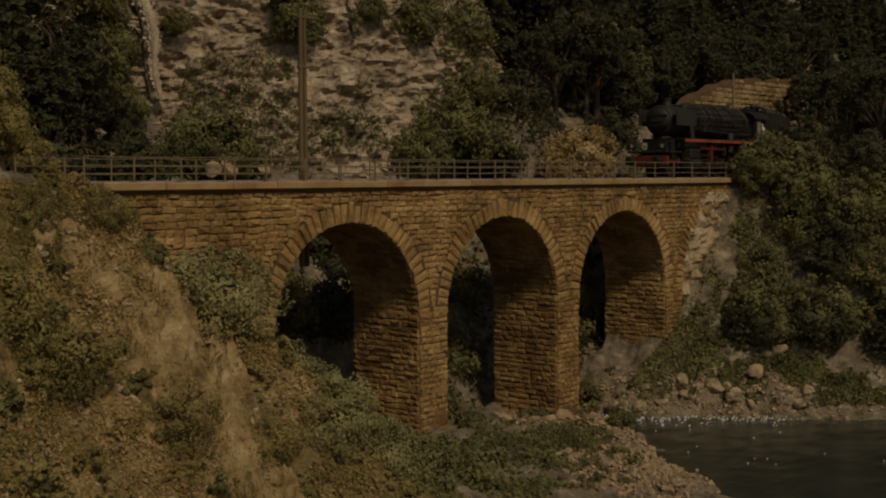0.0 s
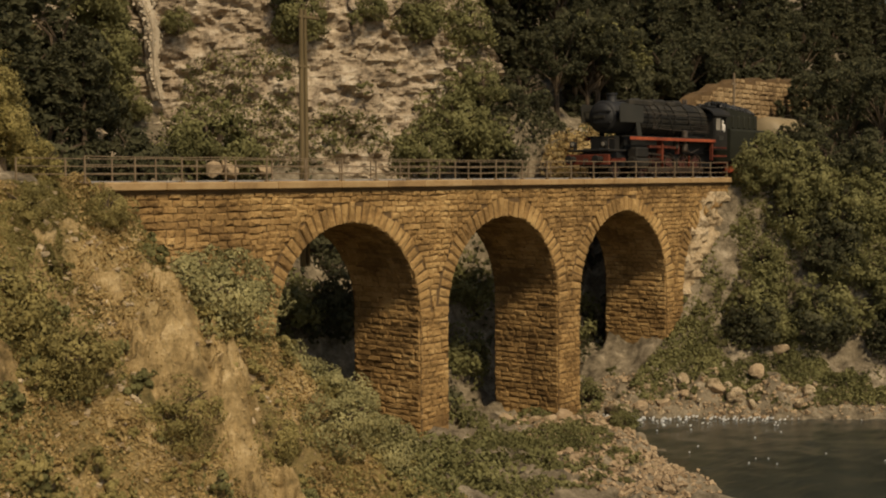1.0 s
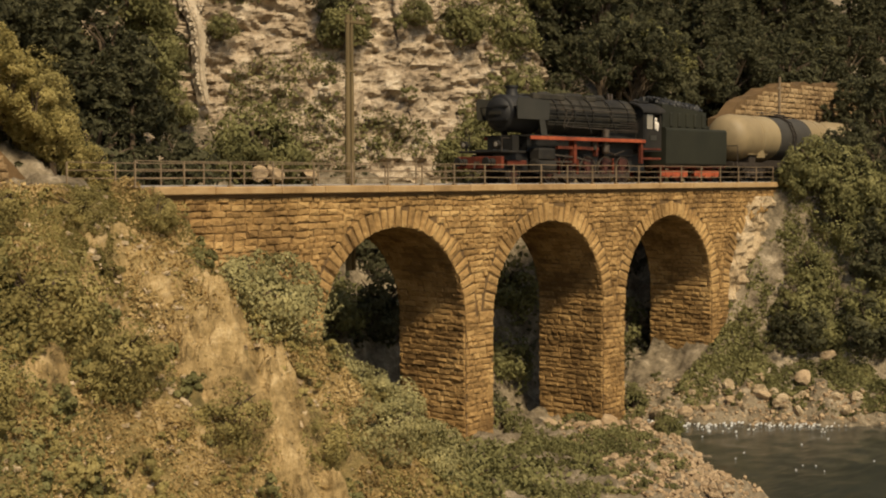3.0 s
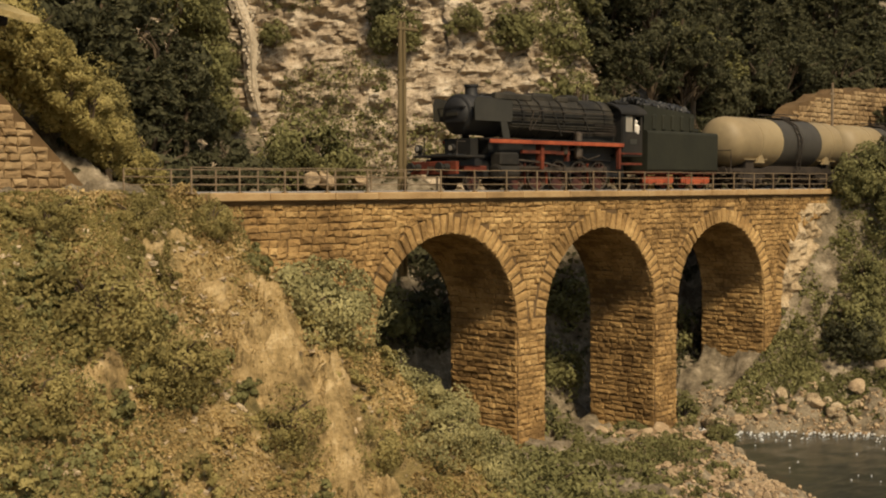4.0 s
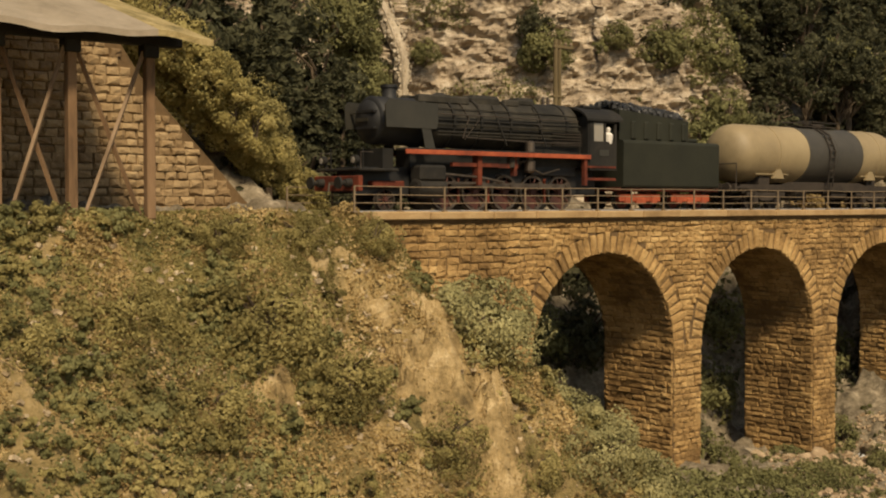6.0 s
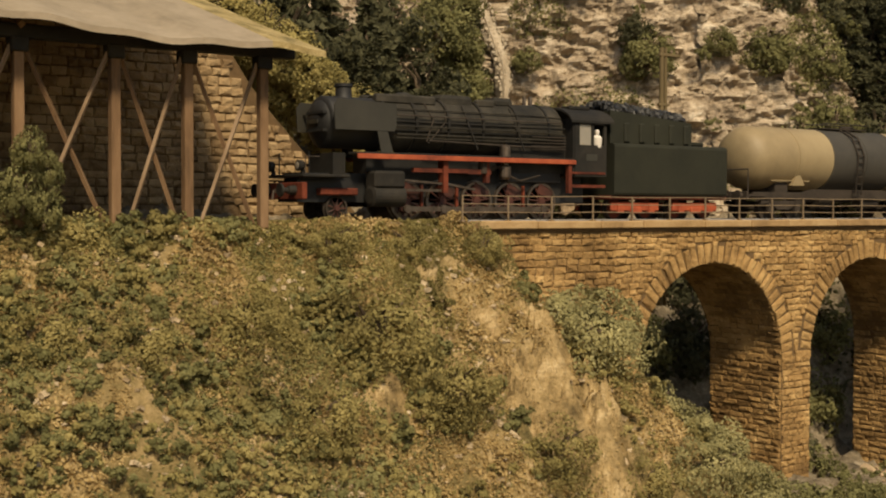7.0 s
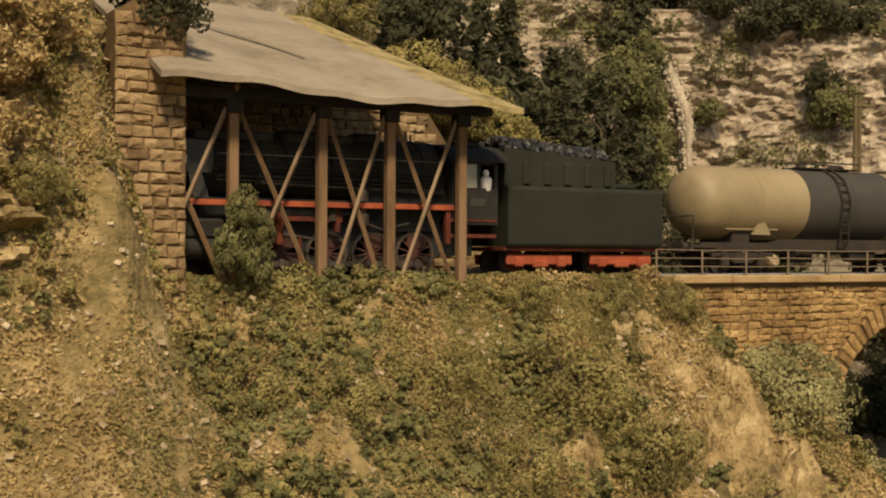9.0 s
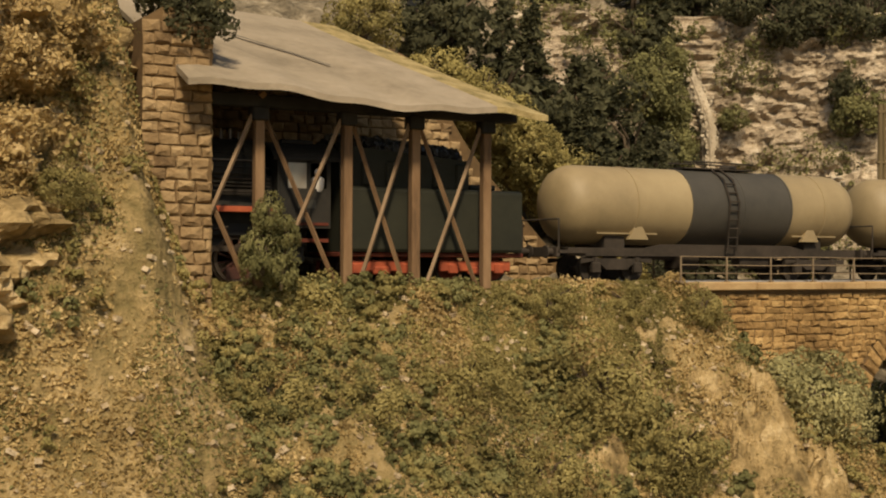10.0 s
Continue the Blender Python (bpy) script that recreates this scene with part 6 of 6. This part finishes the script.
def make_wagon(x0):
    w = thing("tank_wagon", "cream bogie tank wagon with a dark middle band and ladder", "tank wagon", "tank wagons", (0, TRACK_Y, RAILTOP))
    L, R, Z = 16.0, 1.62, 2.76
    prof = [(0, 0.15), (0.05, 0.6), (0.2, 1.05), (0.45, 1.38), (0.85, 1.58), (1.2, R)]
    part("tank_end", Geo().lathe((x0, 0, Z), (1, 0, 0), prof + [(6.2, R)], 48), CREAM, w, "cream painted tank end", smooth=True)
    part("tank_end", Geo().lathe((x0 + L, 0, Z), (-1, 0, 0), prof + [(4.4, R)], 48), CREAM, w, "cream painted tank end", smooth=True)
    part("tank_band", Geo().lathe((x0 + 6.2, 0, Z), (1, 0, 0), [(0, R + 0.01), (5.4, R + 0.01)], 48), BAND, w, "dark grey middle band", smooth=True)
    for d in (3.4, 6.2, 9.0, 11.6, 13.6):
        part("weld_seam", Geo().lathe((x0 + d, 0, Z), (1, 0, 0), [(0, R), (0.02, R + 0.03), (0.1, R + 0.03), (0.12, R)], 48), CREAM if d in (3.4, 13.6) else BAND, w, smooth=True)
    for d in (3.6, 13.0):
        for s in (-1, 1):
            part("saddle", Geo().prism([(x0 + d - 0.5, 1.35), (x0 + d + 0.5, 1.35), (x0 + d + 0.12, 2.0), (x0 + d - 0.12, 2.0)], s * 1.25 - 0.1, s * 1.25 + 0.1), CREAM, w)
    sole = [(0.2, 1.05), (L - 0.2, 1.05), (L - 0.2, 1.38), (12.6, 1.38), (11.8, 1.55), (4.8, 1.55), (4.0, 1.38), (0.2, 1.38)]
    for s in (-1, 1):
        part("sole_bar", Geo().prism([(x0 + x, z) for x, z in sole], s * 1.2 - 0.06, s * 1.2 + 0.06), GEAR, w)
        for a, b in ((1.6, 4.6), (12.0, 14.6)):
            part("tank_skirt", Geo().box((x0 + a, s * 1.22 - 0.05, 1.56), (x0 + b, s * 1.22 + 0.05, 1.62)), CREAM, w)
        lad = part("ladder", Geo().sweep([(x0 + 8.1, s * 1.55, 0.9), (x0 + 8.1, s * 1.74, 3.0), (x0 + 8.1, s * 1.3, 3.95), (x0 + 8.1, s * 0.5, 4.42)], 0.05, 5)
                   .sweep([(x0 + 8.6, s * 1.55, 0.9), (x0 + 8.6, s * 1.74, 3.0), (x0 + 8.6, s * 1.3, 3.95), (x0 + 8.6, s * 0.5, 4.42)], 0.05, 5), GEAR, w)
        for k in range(8):
            z = 1.1 + 0.38 * k
            y = s * float(np.interp(z, [0.9, 3.0, 4.15], [1.55, 1.74, 1.3]))
            part("rung", Geo().tube((x0 + 8.1, y, z), (x0 + 8.6, y, z), 0.035, 0.035, 5), GEAR, lad)
    part("catwalk", Geo().box((x0 + 6.6, -0.55, 4.42), (x0 + 10.4, 0.55, 4.48)).sweep([(x0 + 6.6, -0.55, 4.7), (x0 + 6.6, -0.55, 4.7), (x0 + 8.0, -0.55, 4.73), (x0 + 10.4, -0.55, 4.7), (x0 + 10.4, -0.55, 4.7)], 0.035, 5)
         .sweep([(x0 + 6.6, 0.55, 4.7), (x0 + 6.6, 0.55, 4.7), (x0 + 8.0, 0.55, 4.73), (x0 + 10.4, 0.55, 4.7), (x0 + 10.4, 0.55, 4.7)], 0.035, 5), GEAR, w)
    part("dome_lid", Geo().lathe((x0 + 9.4, 0, 4.31), (0, 0, 1), [(0, 0.4), (0.25, 0.4), (0.32, 0.3)], 16), GEAR, w)
    part("end_platform", Geo().box((x0 - 0.35, -1.4, 1.15), (x0 + 1.0, 1.4, 1.28)).sweep([(x0 - 0.3, -1.35, 1.2), (x0 - 0.3, -1.35, 2.5), (x0 - 0.3, 1.35, 2.5), (x0 - 0.3, 1.35, 1.2)], 0.04, 5), GEAR, w)
    part("brake_gear", Geo().slab((x0 + 6.4, -0.6, 0.5), (x0 + 7.4, 0.6, 1.1), 0.06).tube((x0 + 9.2, -0.8, 0.85), (x0 + 10.8, -0.8, 0.85), 0.3, 0.3, 12).box((x0 + 4.5, -0.06, 0.9), (x0 + 12, 0.06, 1.1)), GEAR, w)
    for e, s2 in ((x0 - 0.35, -1), (x0 + L + 0.1, 1)):
        part("head_stock", Geo().slab((e - 0.08, -1.4, 1.0), (e + 0.08, 1.4, 1.4), 0.02), GEAR, w)
        for y in (-1.0, 1.0):
            part("buffer", Geo().lathe((e, y, 1.2), (s2, 0, 0), [(0, 0.18), (0.2, 0.14), (0.3, 0.1), (0.32, 0.27), (0.38, 0.25)], 12), GEAR, w, smooth=True)
    for c in (x0 + 2.6, x0 + 13.4):
        for s in (-1, 1):
            b = part("bogie", Geo().prism([(c - 1.75, 0.75), (c - 1.0, 0.85), (c - 0.5, 0.5), (c + 0.5, 0.5), (c + 1.0, 0.85), (c + 1.75, 0.75), (c + 1.75, 0.95), (c - 1.75, 0.95)], s * 1.15 - 0.08, s * 1.15 + 0.08), GEAR, w)
            for dx in (-1.03, 1.03):
                part("axlebox", Geo().slab((c + dx - 0.2, s * 1.2 - 0.14, 0.35), (c + dx + 0.2, s * 1.2 + 0.14, 0.8), 0.05), GEAR, b)
                part("spring", Geo().tube((c + dx, s * 1.2, 0.75), (c + dx, s * 1.2, 1.0), 0.12, 0.12, 8), GEAR, b)
        for dx in (-1.03, 1.03):
            spin.append((wheel(w, c + dx, 0.54, 0.54, 0.83, 0, GEAR), 0.54))
        part("bolster", Geo().slab((c - 0.5, -1.1, 0.7), (c + 0.5, 1.1, 1.5), 0.05), GEAR, w)
    lift(w)
    return w


wagons = [make_wagon(27.5), make_wagon(44.6)]

# ---- what moves ----
TRAVEL_T = [0.0, 0.5, 1.0, 1.5, 2.0, 2.5, 4.0, 4.5, 5.0, 5.5, 7.0, 7.5, 8.0, 8.5, 9.0, 9.5, 10.0]
TRAVEL_X = [42.0, 38.6, 35.1, 31.4, 27.6, 23.7, 12.3, 8.55, 4.8, 0.85, -10.9, -14.9, -18.9, -22.9, -26.9, -30.9, -34.8]
fit_x = np.polyfit(TRAVEL_T, TRAVEL_X, 4)


def front_x(t):
    """Where the front buffers are, in cm."""
    return float(np.polyval(fit_x, t)) - 17.65


ENGINE = 17.65 * (1 - SHORT)


def motions():
    times = [i / 15 for i in range(151)]
    for ob, fore, aft in ((loco, 4.0, 14.0), (tender, 19.5, 23.5), (wagons[0], 30.1, 40.9), (wagons[1], 47.2, 58.0)):
        rows = []
        for t in times[::3]:
            x = front_x(t) + (ENGINE if ob is loco else 0)
            ya, yb = bend(x + fore), bend(x + aft)
            turn = math.atan2(yb - ya, aft - fore)
            rows.append((t, pose(K * (x + fore - fore * math.cos(turn)), K * (TRACK_Y + ya - fore * math.sin(turn)), K * RAILTOP, 0, 0, math.degrees(turn))))
        walk(ob, rows)
    start = front_x(0)
    for ob, r in spin:
        at = ob.location.copy()
        walk(ob, [(t, Matrix.Translation(at) @ pose(0, 0, 0, 0, math.degrees((front_x(t) - start) / r), 0)) for t in times])
    for k, rod in enumerate(rods):
        rows = []
        for t in times:
            a = (front_x(t) - start) / 0.83
            rows.append((t, pose(-K * CRANK * math.cos(a), 0, K * (0.83 + CRANK * math.sin(a)))))
        walk(rod, rows)


motions()
